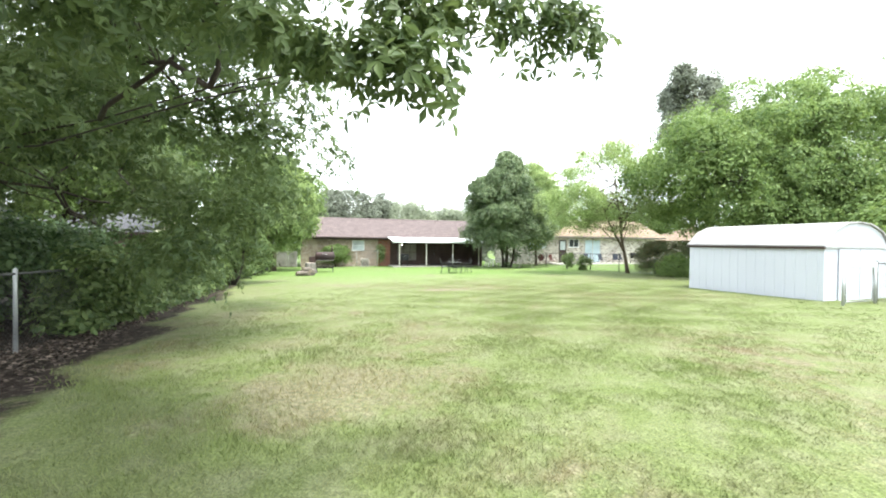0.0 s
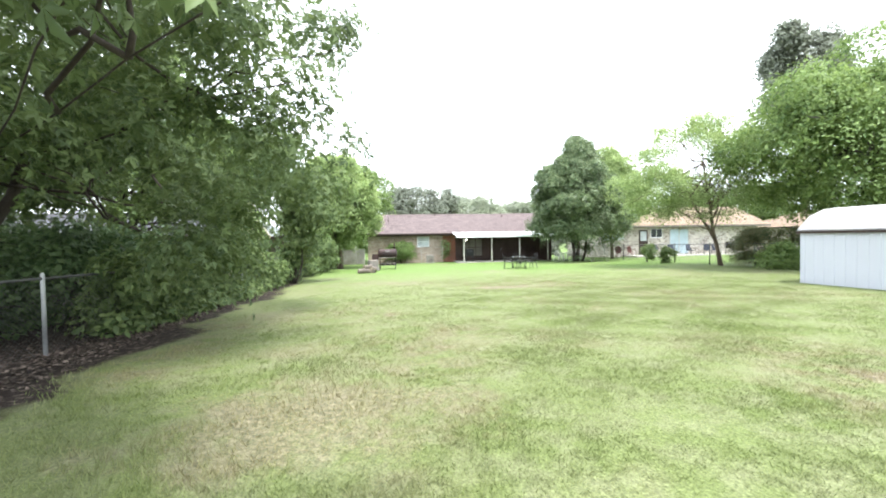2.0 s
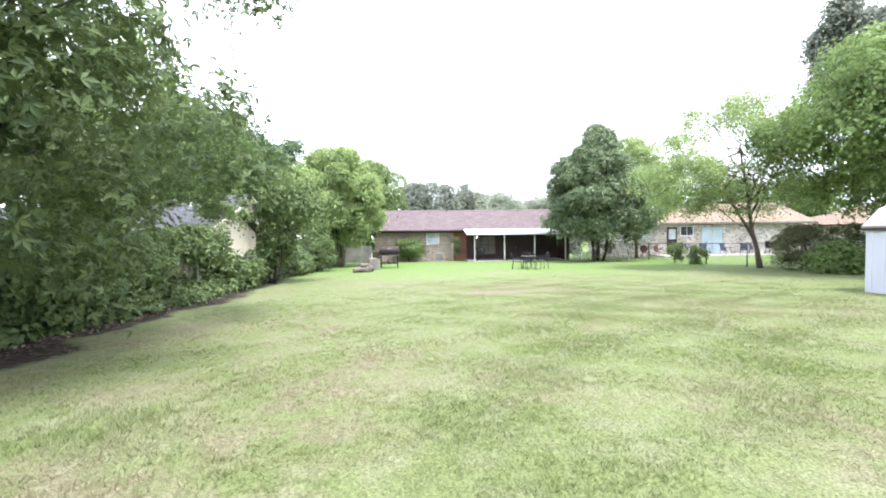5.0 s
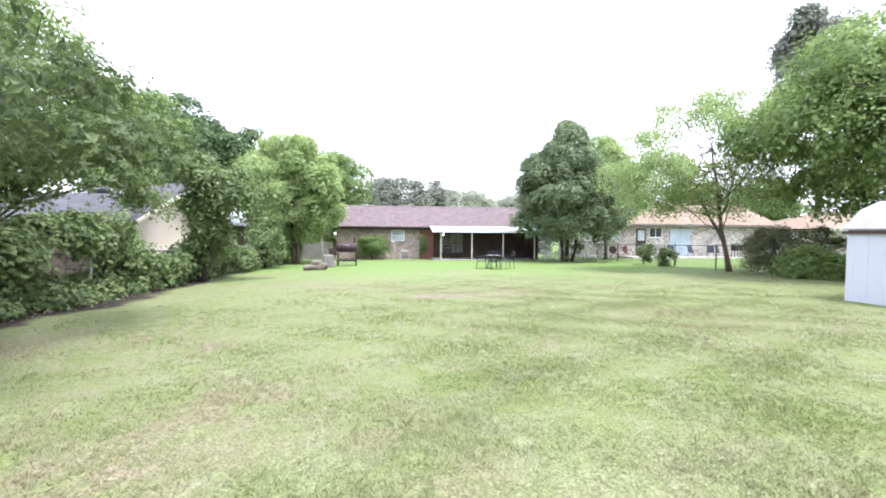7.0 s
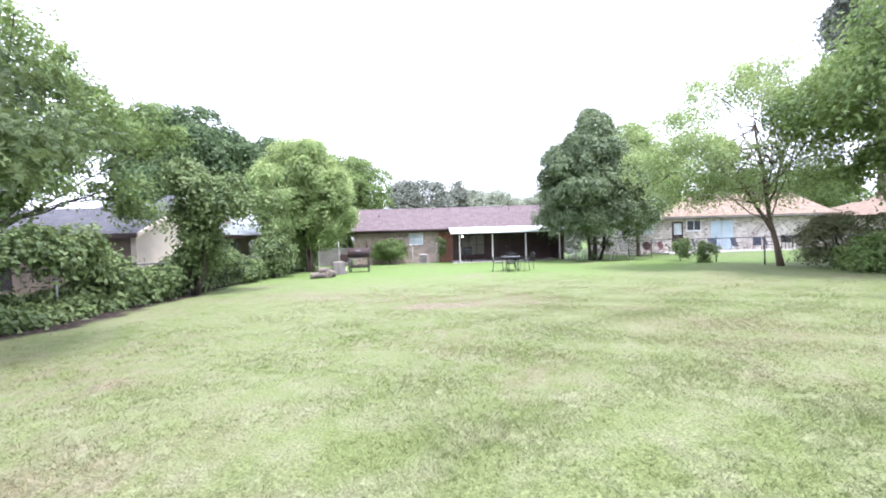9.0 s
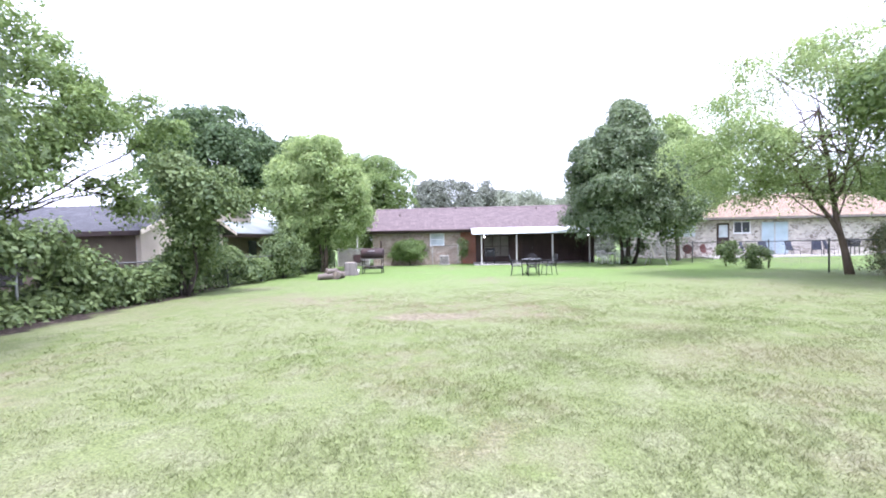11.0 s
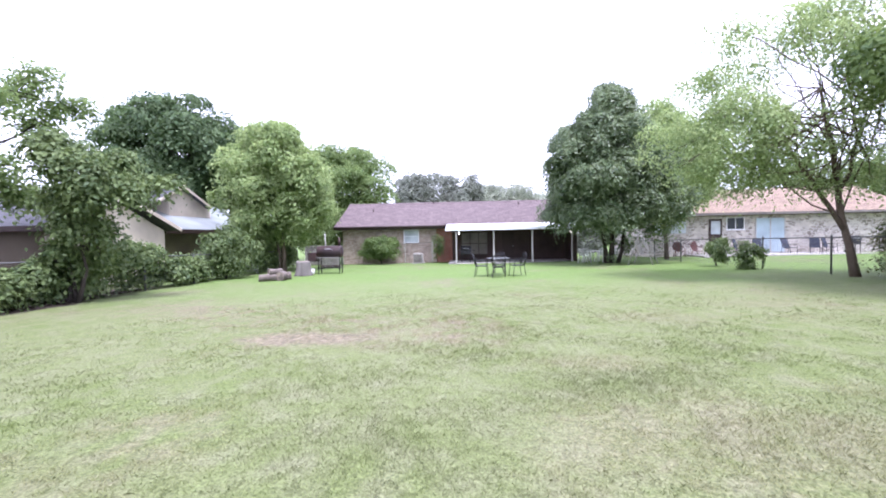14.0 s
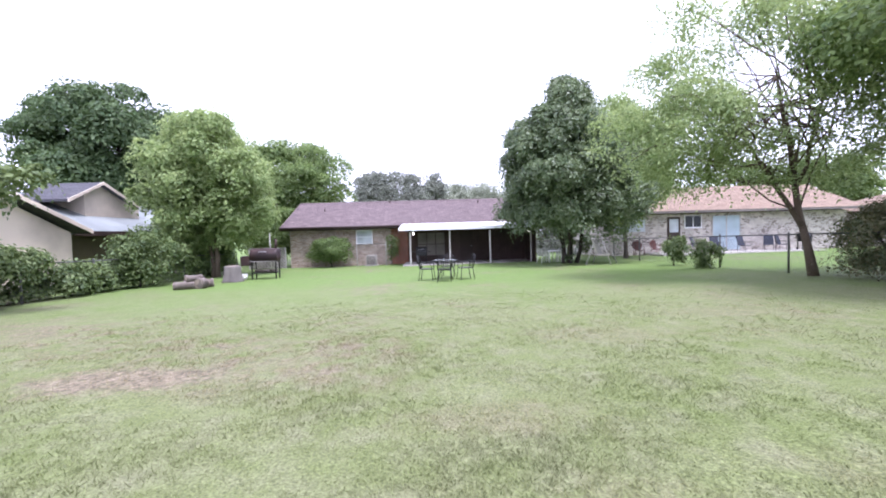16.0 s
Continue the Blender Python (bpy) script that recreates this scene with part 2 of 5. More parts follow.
M_TRIM = mat("dark_brown_trim", (0.05, 0.032, 0.028), 0.6, vary=0.15, scale=4, bump=0.1)
M_CREAM = mat("cream_siding", (0.70, 0.61, 0.50), 0.7, vary=0.05, scale=2, bump=0.1)
# Tan siding made darker: the shade under the eaves is in its colour.
M_TAN_SHADED = mat("tan_siding_shaded", (0.17, 0.135, 0.10), 0.75, vary=0.08, scale=2, bump=0.1)
M_POST = mat("worn_white_post", (0.47, 0.45, 0.42), 0.6, vary=0.08, scale=6, bump=0.1)
M_CONCRETE = mat("concrete", (0.40, 0.38, 0.35), 0.9, vary=0.12, scale=5, bump=0.3)
M_GREYWOOD = mat("weathered_grey_wood", (0.15, 0.138, 0.125), 0.9, vary=0.25, scale=5, fine=30, bump=0.5)
M_LOG = mat("cut_log", (0.17, 0.145, 0.125), 0.95, vary=0.3, scale=6, fine=30, bump=0.6, second=(0.07, 0.058, 0.05))
M_PLASTIC = mat("white_plastic", (0.74, 0.73, 0.70), 0.4, vary=0.03, scale=3, bump=0.02)
M_CURTAIN = mat("pale_curtain", (0.55, 0.60, 0.64), 0.9, vary=0.06, scale=5, bump=0.1)
# Darker grey-brown version of the curtain, for the porch window.
M_CURTAIN_DARK = mat("darker_curtain", (0.22, 0.20, 0.18), 0.9, vary=0.08, scale=4, bump=0.1)
M_DOOR_BLUE = mat("pale_blue_door", (0.42, 0.52, 0.58), 0.5, vary=0.04, scale=2, bump=0.05)
M_INSIDE = mat("dark_interior", (0.02, 0.018, 0.018), 0.9)
M_RED = mat("red_rust_paint", (0.12, 0.04, 0.035), 0.7, vary=0.2, scale=5)
M_SEAT = mat("sun_bleached_fabric", (0.55, 0.50, 0.44), 0.9, vary=0.08, scale=8, bump=0.2)
M_BULB = bpy.data.materials.new("lit_bulb")
M_BULB.use_nodes = True
M_BULB.node_tree.nodes["Principled BSDF"].inputs["Emission Color"].default_value = (1.0, 0.88, 0.7, 1)
M_BULB.node_tree.nodes["Principled BSDF"].inputs["Emission Strength"].default_value = 4.0
M_GLASS = bpy.data.materials.new("window_glass")
M_GLASS.use_nodes = True
_g = M_GLASS.node_tree.nodes["Principled BSDF"]
_g.inputs["Base Color"].default_value = (0.03, 0.035, 0.04, 1)
_g.inputs["Roughness"].default_value = 0.12
_g.inputs["Specular IOR Level"].default_value = 0.2
L_MAPLE = leaf_mat("maple_leaves", (0.05, 0.084, 0.033), (0.12, 0.168, 0.06), 0.34)
L_HEDGE = leaf_mat("vine_leaves", (0.052, 0.092, 0.032), (0.15, 0.205, 0.072), 0.3)
L_LIGHT = leaf_mat("light_leaves", (0.145, 0.22, 0.082), (0.30, 0.38, 0.155), 0.45)
L_DARK = leaf_mat("dark_leaves", (0.038, 0.078, 0.03), (0.105, 0.16, 0.062), 0.3)
L_MAG = leaf_mat("glossy_leaves", (0.06, 0.105, 0.047), (0.165, 0.215, 0.105), 0.32, rough=0.35)
L_MID = leaf_mat("mid_leaves", (0.075, 0.13, 0.038), (0.185, 0.26, 0.085), 0.4)
L_SHADE = leaf_mat("shade_tree_leaves", (0.07, 0.125, 0.038), (0.20, 0.28, 0.09), 0.38)
# Far foliage: distance haze is mixed into these two leaf colours.
L_HAZE_PALE = leaf_mat("haze_pale_leaves", (0.20, 0.23, 0.17), (0.28, 0.31, 0.23), 0.4)
L_HAZE_GREY = leaf_mat("haze_grey_leaves", (0.13, 0.15, 0.12), (0.20, 0.22, 0.17), 0.3)
L_RED = leaf_mat("red_tip_leaves", (0.055, 0.095, 0.042), (0.16, 0.15, 0.08), 0.3)


# ---- builders ----
def gz(x, y):
    """Height of the gently falling ground."""
    return -0.05 - 0.02 * min(max(y, -15), 55) + 0.008 * min(max(x, -30), 45)


def part(name, bm, material, parent=None, label=""):
    """Links a bmesh as one mesh object."""
    me = bpy.data.meshes.new(name)
    bm.to_mesh(me)
    bm.free()
    me.materials.append(material)
    ob = new(name, me)
    ob.parent = parent
    return tagged(ob, label)


def raw(name, verts, faces, material, parent=None, label="", smooth=False):
    """A mesh from arrays of vertices (n, 3) and of faces (n, 3 or 4)."""
    verts, faces = np.asarray(verts, np.float32), np.asarray(faces, np.int32)
    me = bpy.data.meshes.new(name)
    k = faces.shape[1]
    me.vertices.add(len(verts))
    me.vertices.foreach_set("co", verts.ravel())
    me.loops.add(faces.size)
    me.loops.foreach_set("vertex_index", faces.ravel())
    me.polygons.add(len(faces))
    me.polygons.foreach_set("loop_start", np.arange(0, faces.size, k, dtype=np.int32))
    me.update(calc_edges=True)
    if smooth:
        me.polygons.foreach_set("use_smooth", np.ones(len(faces), bool))
    me.materials.append(material)
    ob = new(name, me)
    ob.parent = parent
    return tagged(ob, label)


def thing(name, at, label, category, group="", kind="", turn=0):
    ob = new(name)
    ob.matrix_world = pose(*at, 0, 0, turn)
    return tagged(ob, label, category, group, kind)


def box(bm, x0, y0, z0, x1, y1, z1, bevel=0.0):
    vs = [bm.verts.new((x, y, z)) for x in (x0, x1) for y in (y0, y1) for z in (z0, z1)]
    fs = [bm.faces.new([vs[i] for i in f]) for f in ((0, 1, 3, 2), (4, 6, 7, 5), (0, 4, 5, 1), (2, 3, 7, 6), (0, 2, 6, 4), (1, 5, 7, 3))]
    if bevel:
        es = {e for f in fs for e in f.edges}
        bmesh.ops.bevel(bm, geom=list(es), offset=bevel, segments=2, affect='EDGES')
    return bm


def boxed(x0, y0, z0, x1, y1, z1, bevel=0.0):
    return box(bmesh.new(), x0, y0, z0, x1, y1, z1, bevel)


def tube(bm, pts, radii, sides=8, cap=True):
    """A tapered tube along points."""
    pts = [Vector(p) for p in pts]
    if isinstance(radii, (int, float)):
        radii = [radii] * len(pts)
    rings = []
    for i, p in enumerate(pts):
        d = (pts[min(i + 1, len(pts) - 1)] - pts[max(i - 1, 0)]).normalized()
        q = d.to_track_quat('Z', 'Y')
        rings.append([bm.verts.new(p + q @ Vector((math.cos(2 * math.pi * k / sides) * radii[i], math.sin(2 * math.pi * k / sides) * radii[i], 0)))
                      for k in range(sides)])
    for a, b in zip(rings, rings[1:]):
        for k in range(sides):
            f = bm.faces.new((a[k], a[(k + 1) % sides], b[(k + 1) % sides], b[k]))
            f.smooth = True
    if cap:
        bm.faces.new(rings[0][::-1])
        bm.faces.new(rings[-1])
    return bm


def tubed(pts, radii, sides=8):
    return tube(bmesh.new(), pts, radii, sides)


def prism(outline, axis, a, b, bm=None):
    """An outline of (u, v) drawn along an axis from a to b: 'x' takes u=y, v=z; 'y' takes u=x, v=z; 'z' takes u=x, v=y."""
    bm = bm or bmesh.new()

    def at(u, v, w):
        return {'x': (w, u, v), 'y': (u, w, v), 'z': (u, v, w)}[axis]
    lo = [bm.verts.new(at(u, v, a)) for u, v in outline]
    hi = [bm.verts.new(at(u, v, b)) for u, v in outline]
    n = len(outline)
    bm.faces.new(lo)
    bm.faces.new(hi[::-1])
    for i in range(n):
        bm.faces.new((lo[i], hi[i], hi[(i + 1) % n], lo[(i + 1) % n]))
    bmesh.ops.recalc_face_normals(bm, faces=bm.faces)
    return bm


RNG = np.random.default_rng(7)


def leaf_arrays(centres, normals, size, lobes=1, droop=0.25):
    """Folded leaves: one diamond each, or three lobes."""
    n = len(centres)
    nrm = normals + RNG.normal(0, 0.42, (n, 3))
    nrm /= np.linalg.norm(nrm, axis=1, keepdims=True) + 1e-9
    t = RNG.normal(0, 1, (n, 3))
    t[:, 2] -= droop
    t -= nrm * np.sum(t * nrm, axis=1, keepdims=True)
    t /= np.linalg.norm(t, axis=1, keepdims=True) + 1e-9
    s = np.cross(nrm, t)
    sz = size * RNG.uniform(0.65, 1.3, (n, 1))
    vs, fs, base = [], [], 0
    angles = (0.0,) if lobes == 1 else (-0.95, 0.0, 0.95)
    for a in angles:
        d = t * math.cos(a) + s * math.sin(a)
        e = -t * math.sin(a) + s * math.cos(a)
        ln = sz * (1.0 if a == 0 else 0.75)
        w = 0.30 if lobes == 1 else 0.2
        quad = np.stack([centres, centres + d * ln * 0.5 + e * ln * w + nrm * ln * 0.1, centres + d * ln - nrm * ln * 0.12,
                         centres + d * ln * 0.5 - e * ln * w + nrm * ln * 0.1], axis=1)
        vs.append(quad)
    k = len(angles)
    v = np.stack(vs, axis=1).reshape(-1, 3)
    idx = np.arange(n * k)[:, None] * 4
    f = np.concatenate([idx + [0, 1, 2], idx + [0, 2, 3]], axis=1).reshape(-1, 3)
    if k == 3:
        first = (np.arange(n * k) // 3 * 3 * 4)[:, None]
        f = np.concatenate([np.concatenate([first, idx + 1, idx + 2], 1), np.concatenate([first, idx + 2, idx + 3], 1)], axis=1).reshape(-1, 3)
    return v, f


def crown_points(blobs, count, clump, per=36, hollow=0.55, flat=0.35):
    """Leaf places in domed sprays near the skins of blobs (x, y, z, rx, ry, rz)."""
    blobs = np.array(blobs, float)
    blobs = blobs[blobs[:, 3] > 0]
    area = blobs[:, 3] * blobs[:, 4] + blobs[:, 4] * blobs[:, 5]
    nc = max(1, count // per)
    which = RNG.choice(len(blobs), nc, p=area / area.sum())
    d = RNG.normal(0, 1, (nc, 3))
    d[:, 2] += 0.25
    d /= np.linalg.norm(d, axis=1, keepdims=True)
    r = hollow + (1 - hollow) * RNG.uniform(0, 1, (nc, 1)) ** 0.5 * 1.08
    r = np.where(RNG.random((nc, 1)) < 0.1, RNG.uniform(1.0, 1.5, (nc, 1)), r)
    c = blobs[which, :3] + d * r * blobs[which, 3:]
    up = d * [0.75, 0.75, 0.35] + [0, 0, 0.65] + RNG.normal(0, 0.18, (nc, 3))
    up /= np.linalg.norm(up, axis=1, keepdims=True)
    c, up = np.repeat(c, per, axis=0), np.repeat(up, per, axis=0)
    spread = np.repeat(clump * RNG.uniform(0.6, 1.5, (nc, 1)), per, axis=0)
    off = RNG.normal(0, 1, (nc * per, 3))
    off -= up * np.sum(off * up, axis=1, keepdims=True)
    q = np.sum(off * off, axis=1, keepdims=True)
    pts = c + spread * (off - up * (0.22 * np.minimum(q, 5.0) + RNG.normal(0, flat, (nc * per, 1))))
    return pts, up * 1.1 + off * 0.45


def lumps(x, y, z, rx, ry, rz, n, size=0.36, seed=0):
    """Blobs scattered over an ellipsoid, which give a crown its uneven outline."""
    g = np.random.default_rng(seed)
    out = [(x, y, z, rx * 0.72, ry * 0.72, rz * 0.72)]
    for i in range(n):
        d = g.normal(0, 1, 3)
        d[2] = d[2] * 0.9 + 0.1
        d /= np.linalg.norm(d)
        k = size * g.uniform(0.65, 1.25)
        q = g.uniform(0.62, 0.92)
        out.append((x + d[0] * rx * q, y + d[1] * ry * q, z + d[2] * rz * q, rx * k, ry * k, rz * k * 0.75))
    return out


def cone(x, y, z0, z1, r, n, seed, lean=0.0, size=0.85, power=1.5):
    """Blobs of a crown that is broad below and narrows to its top."""
    g = np.random.default_rng(seed)
    out = []
    for i in range(n):
        u = g.uniform(0, 1) ** 0.95
        rr = r * (1 - u ** power) * (0.75 + 0.25 * min(1, u * 6))
        a, q = g.uniform(0, 6.283), g.uniform(0.5, 0.95)
        k = size * g.uniform(0.6, 1.25) * (1.15 - 0.6 * u)
        out.append((x + lean * u + rr * q * math.cos(a), y + rr * q * math.sin(a), z0 + (z1 - z0) * u, k, k, k * 0.75))
    return out


def bent(a, b, wob, g, n=5):
    a, b = np.array(a, float), np.array(b, float)
    return [tuple(a + (b - a) * k / n + (g.normal(0, wob, 3) if 0 < k < n else 0)) for k in range(n + 1)]


def tree(name, foot, blobs, leaves, size, leaf_material, bark, label, trunks, clump=0.3, lobes=1, per=36, category="tree", hollow=0.72, seed=1, limb=0.05, limbs=14, kind="", reach=9.0, twigs=()):
    """A tree or bush: trunks [(top point, foot radius, foot offset)], limbs out to the blobs, and a crown of single leaves."""
    g = np.random.default_rng(seed)
    x, y = foot
    ob = thing(name, (x, y, gz(x, y)), label, category, kind=kind)
    base = np.array((x, y, gz(x, y)))
    bm = bmesh.new()
    tops = []
    for top, r, off in trunks:
        pts = bent((off[0], off[1], off[2] if len(off) > 2 else -0.1), np.array(top) - base, 0.05, g, 6)
        tube(bm, pts, [r * (1.25 if k == 0 and len(off) < 3 else 1 - 0.65 * k / 6) for k in range(7)], 10)
        tops.append([np.array(p) for p in pts])
    order = g.permutation(len(blobs))[:limbs]
    for i in order:
        b = np.array(blobs[i][:3]) - base
        line = tops[g.integers(len(tops))]
        start = line[g.integers(2, len(line))]
        if np.linalg.norm(b - start) > reach:
            continue
        pts = bent(start, b, 0.08, g, 5)
        tube(bm, pts, [limb * (1 - 0.75 * k / 5) for k in range(6)], 5)
        for j in range(3):
            q = np.array(pts[g.integers(2, 6)])
            e = b + g.normal(0, 0.6, 3) * np.array(blobs[i][3:])
            tube(bm, bent(q, e, 0.05, g, 3), [limb * 0.35, limb * 0.28, limb * 0.2, limb * 0.1], 4)
    part("trunk", bm, bark, ob)
    p, nr = crown_points(blobs, leaves, clump, per, hollow)
    if twigs:
        p2, nr2 = crown_points(twigs, 1300, 0.09, 10, 0.1)
        v2, f2 = leaf_arrays(p2, nr2, size * 0.72, lobes)
    keep = p[:, 2] > gz(x, y) + 0.03
    v, f = leaf_arrays(p[keep], nr[keep], size, lobes)
    if twigs:
        f, v = np.concatenate([f, f2 + len(v)]), np.concatenate([v, v2])
    raw("crown", v - base, f, leaf_material, ob)
    return ob


# ---- ground ----
def ground():
    xs = np.concatenate([np.linspace(-600, -40, 12), np.linspace(-35, 55, 91), np.linspace(60, 600, 12)])
    ys = np.concatenate([np.linspace(-600, -25, 12), np.linspace(-20, 70, 91), np.linspace(80, 900, 12)])
    v = []
    for y in ys:
        for x in xs:
            v.append((x, y, gz(x, y)))
    w = len(xs)
    f = [(j * w + i, j * w + i + 1, (j + 1) * w + i + 1, (j + 1) * w + i) for j in range(len(ys) - 1) for i in range(w - 1)]
    ob = raw("ground", v, f, M_LAWN, smooth=True)
    tagged(ob, "mown green lawn with dry bare patches and a leaf-littered dirt strip", "lawn", kind="structure")


ground()


# ---- the brick house with its porch ----
def gable_roof(name, material, parent, x0, x1, y0, y1, z, ridge, thick=0.16):
    """Ridge along x."""
    ym = (y0 + y1) / 2
    o = [(y0, z), (ym, ridge), (y1, z), (y1, z - thick), (ym, ridge - thick), (y0, z - thick)]
    return part(name, prism(o, 'x', x0, x1), material, parent)


def gable_roof_y(name, material, parent, x0, x1, y0, y1, z, ridge, thick=0.16):
    """Ridge along y."""
    xm = (x0 + x1) / 2
    o = [(x0, z), (xm, ridge), (x1, z), (x1, z - thick), (xm, ridge - thick), (x0, z - thick)]
    return part(name, prism(o, 'y', y0, y1), material, parent)


def window(parent, x0, x1, z0, z1, y, frame_material, mullions=1, curtain=None, rails=1):
    """A window in a wall that faces -y: frame, panes, bars, sill."""
    w = part("window", boxed(x0, y - 0.02, z0, x1, y + 0.02, z1), M_GLASS if not curtain else curtain, parent)
    bm = bmesh.new()
    t = 0.05
    box(bm, x0 - t, y - 0.05, z0 - t, x0, y + 0.01, z1 + t)
    box(bm, x1, y - 0.05, z0 - t, x1 + t, y + 0.01, z1 + t)
    box(bm, x0, y - 0.05, z1, x1, y + 0.01, z1 + t)
    box(bm, x0, y - 0.05, z0 - t, x1, y + 0.01, z0)
    part("frame", bm, frame_material, w)
    for i in range(mullions):
        c = x0 + (x1 - x0) * (i + 1) / (mullions + 1)
        part("mullion", boxed(c - 0.02, y - 0.045, z0, c + 0.02, y - 0.022, z1), frame_material, w)
    for i in range(rails):
        c = z0 + (z1 - z0) * (i + 1) / (rails + 1)
        part("rail", boxed(x0, y - 0.043, c - 0.02, x1, y - 0.022, c + 0.02), frame_material, w)
    part("sill", boxed(x0 - 0.08, y - 0.1, z0 - 0.1, x1 + 0.08, y, z0 - 0.05, 0.005), frame_material, w)
    return w


def house():
    h = thing("house", (0, 0, 0), "low brown brick house with dark shingle roof and covered porch", "house")
    x0, x1, y0, y1, zb, ze = -2.1, 14.9, 40.3, 48.5, -1.0, 1.85
    xs = [(x0, 5.0, M_BRICK, "speckled tan brick wall"), (5.0, 6.2, M_REDBRICK, "red brick wall panel"), (6.2, x1, M_DARKWOOD, "dark brown board wall under the porch")]
    for a, b, m, lab in xs:
        part("wall", boxed(a, y0, zb, b, y0 + 0.2, ze), m, h, lab)
    part("wall", prism([(y0 + 0.2, zb), (y1, zb), (y1, ze), ((y0 + y1) / 2, 3.7), (y0 + 0.2, ze)], 'x', x0, x0 + 0.2), M_BRICK, h)
    part("wall", prism([(y0 + 0.2, zb), (y1, zb), (y1, ze), ((y0 + y1) / 2, 3.7), (y0 + 0.2, ze)], 'x', x1 - 0.2, x1), M_BRICK, h)
    part("wall", boxed(x0 + 0.2, y1 - 0.2, zb, x1 - 0.2, y1, ze), M_BRICK, h)
    gable_roof("roof", M_ROOF, h, x0 - 0.5, x1 + 0.5, y0 - 0.6, y1 + 0.6, 1.98, 4.0)
    part("soffit", boxed(x0 - 0.45, y0 - 0.55, 1.72, 5.85, y0 + 0.0, 1.78), M_TRIM, h)
    part("fascia", boxed(x0 - 0.5, y0 - 0.66, 1.74, 5.85, y0 - 0.605, 1.97), M_TRIM, h)
    part("gutter", tubed([(x0 - 0.5, y0 - 0.72, 1.92), (5.8, y0 - 0.72, 1.90)], 0.06), M_TRIM, h)
    window(h, 2.6, 3.65, 0.75, 1.62, y0 - 0.01, M_WHITE, 0, M_CURTAIN)
    # roof pipes and the ridge cap
    for px, py in ((11.6, 43.6), (-0.2, 42.6), (4.6, 44.1)):
        zz = 1.98 + (py - 39.7) / 4.7 * 2.02
        part("vent_pipe", tubed([(px, py, zz - 0.1), (px, py, zz + 0.2)], 0.05), M_TRIM, h)
    part("ridge_cap", prism([(44.2, 3.93), (44.4, 4.03), (44.6, 3.93), (44.4, 3.99)], 'x', x0 - 0.5, x1 + 0.5), M_ROOF, h)
    # porch
    part("porch_floor", boxed(6.0, 37.0, -1.0, 14.7, 40.29, -0.69, 0.02), M_CONCRETE, h)
    bm = bmesh.new()
    n = 88
    rows = []
    for y, z in ((36.75, 1.66), (39.75, 2.0), (39.75, 1.97), (36.75, 1.63)):
        rows.append([bm.verts.new((5.85 + 9.0 * i / n, y, z + (0.02 if i % 4 in (1, 2) else 0.0))) for i in range(n + 1)])
    for a, b in zip(rows, rows[1:] + rows[:1]):
        for i in range(n):
            bm.faces.new((a[i], a[i + 1], b[i + 1], b[i]))
    for i in (0, n):
        bm.faces.new([r[i] for r in rows])
    bmesh.ops.recalc_face_normals(bm, faces=bm.faces)
    part("porch_roof", bm, M_WHITE, h, "white ribbed metal porch roof")
    part("porch_beam", boxed(6.2, 36.95, 1.42, 14.75, 37.07, 1.6), M_TRIM, h)
    part("porch_fascia", boxed(5.85, 36.70, 1.50, 14.85, 36.74, 1.69), M_WHITE, h)
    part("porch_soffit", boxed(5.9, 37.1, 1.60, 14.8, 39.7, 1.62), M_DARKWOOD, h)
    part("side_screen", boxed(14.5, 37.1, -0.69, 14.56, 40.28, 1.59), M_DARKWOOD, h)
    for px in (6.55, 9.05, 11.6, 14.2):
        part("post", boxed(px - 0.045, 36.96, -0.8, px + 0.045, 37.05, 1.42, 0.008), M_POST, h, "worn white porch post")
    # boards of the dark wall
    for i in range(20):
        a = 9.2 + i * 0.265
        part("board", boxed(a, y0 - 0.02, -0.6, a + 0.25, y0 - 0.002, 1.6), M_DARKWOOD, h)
    window(h, 6.9, 8.8, -0.25, 1.35, y0 - 0.01, M_TRIM, 2, M_CURTAIN_DARK, 1)
    d = part("door", boxed(9.9, y0 - 0.06, -0.6, 10.8, y0 - 0.025, 1.45, 0.01), M_TRIM, h, "dark panelled door")
    part("handle", tubed([(10.7, y0 - 0.12, 0.35), (10.7, y0 - 0.06, 0.35)], 0.03), M_GALV, d)
    for lx in (6.75, 14.05):
        lamp = part("porch_lamp", tubed([(lx, 36.9, 1.50), (lx, 36.9, 1.38), (lx, 36.9, 1.34)], [0.03, 0.06, 0.08]), M_WHITE, h)
        bm = bmesh.new()
        bmesh.ops.create_uvsphere(bm, u_segments=12, v_segments=8, radius=0.05, matrix=Matrix.Translation((lx, 36.9, 1.30)))
        part("bulb", bm, M_BULB, lamp, "lit warm white bulb")
    return h


house()


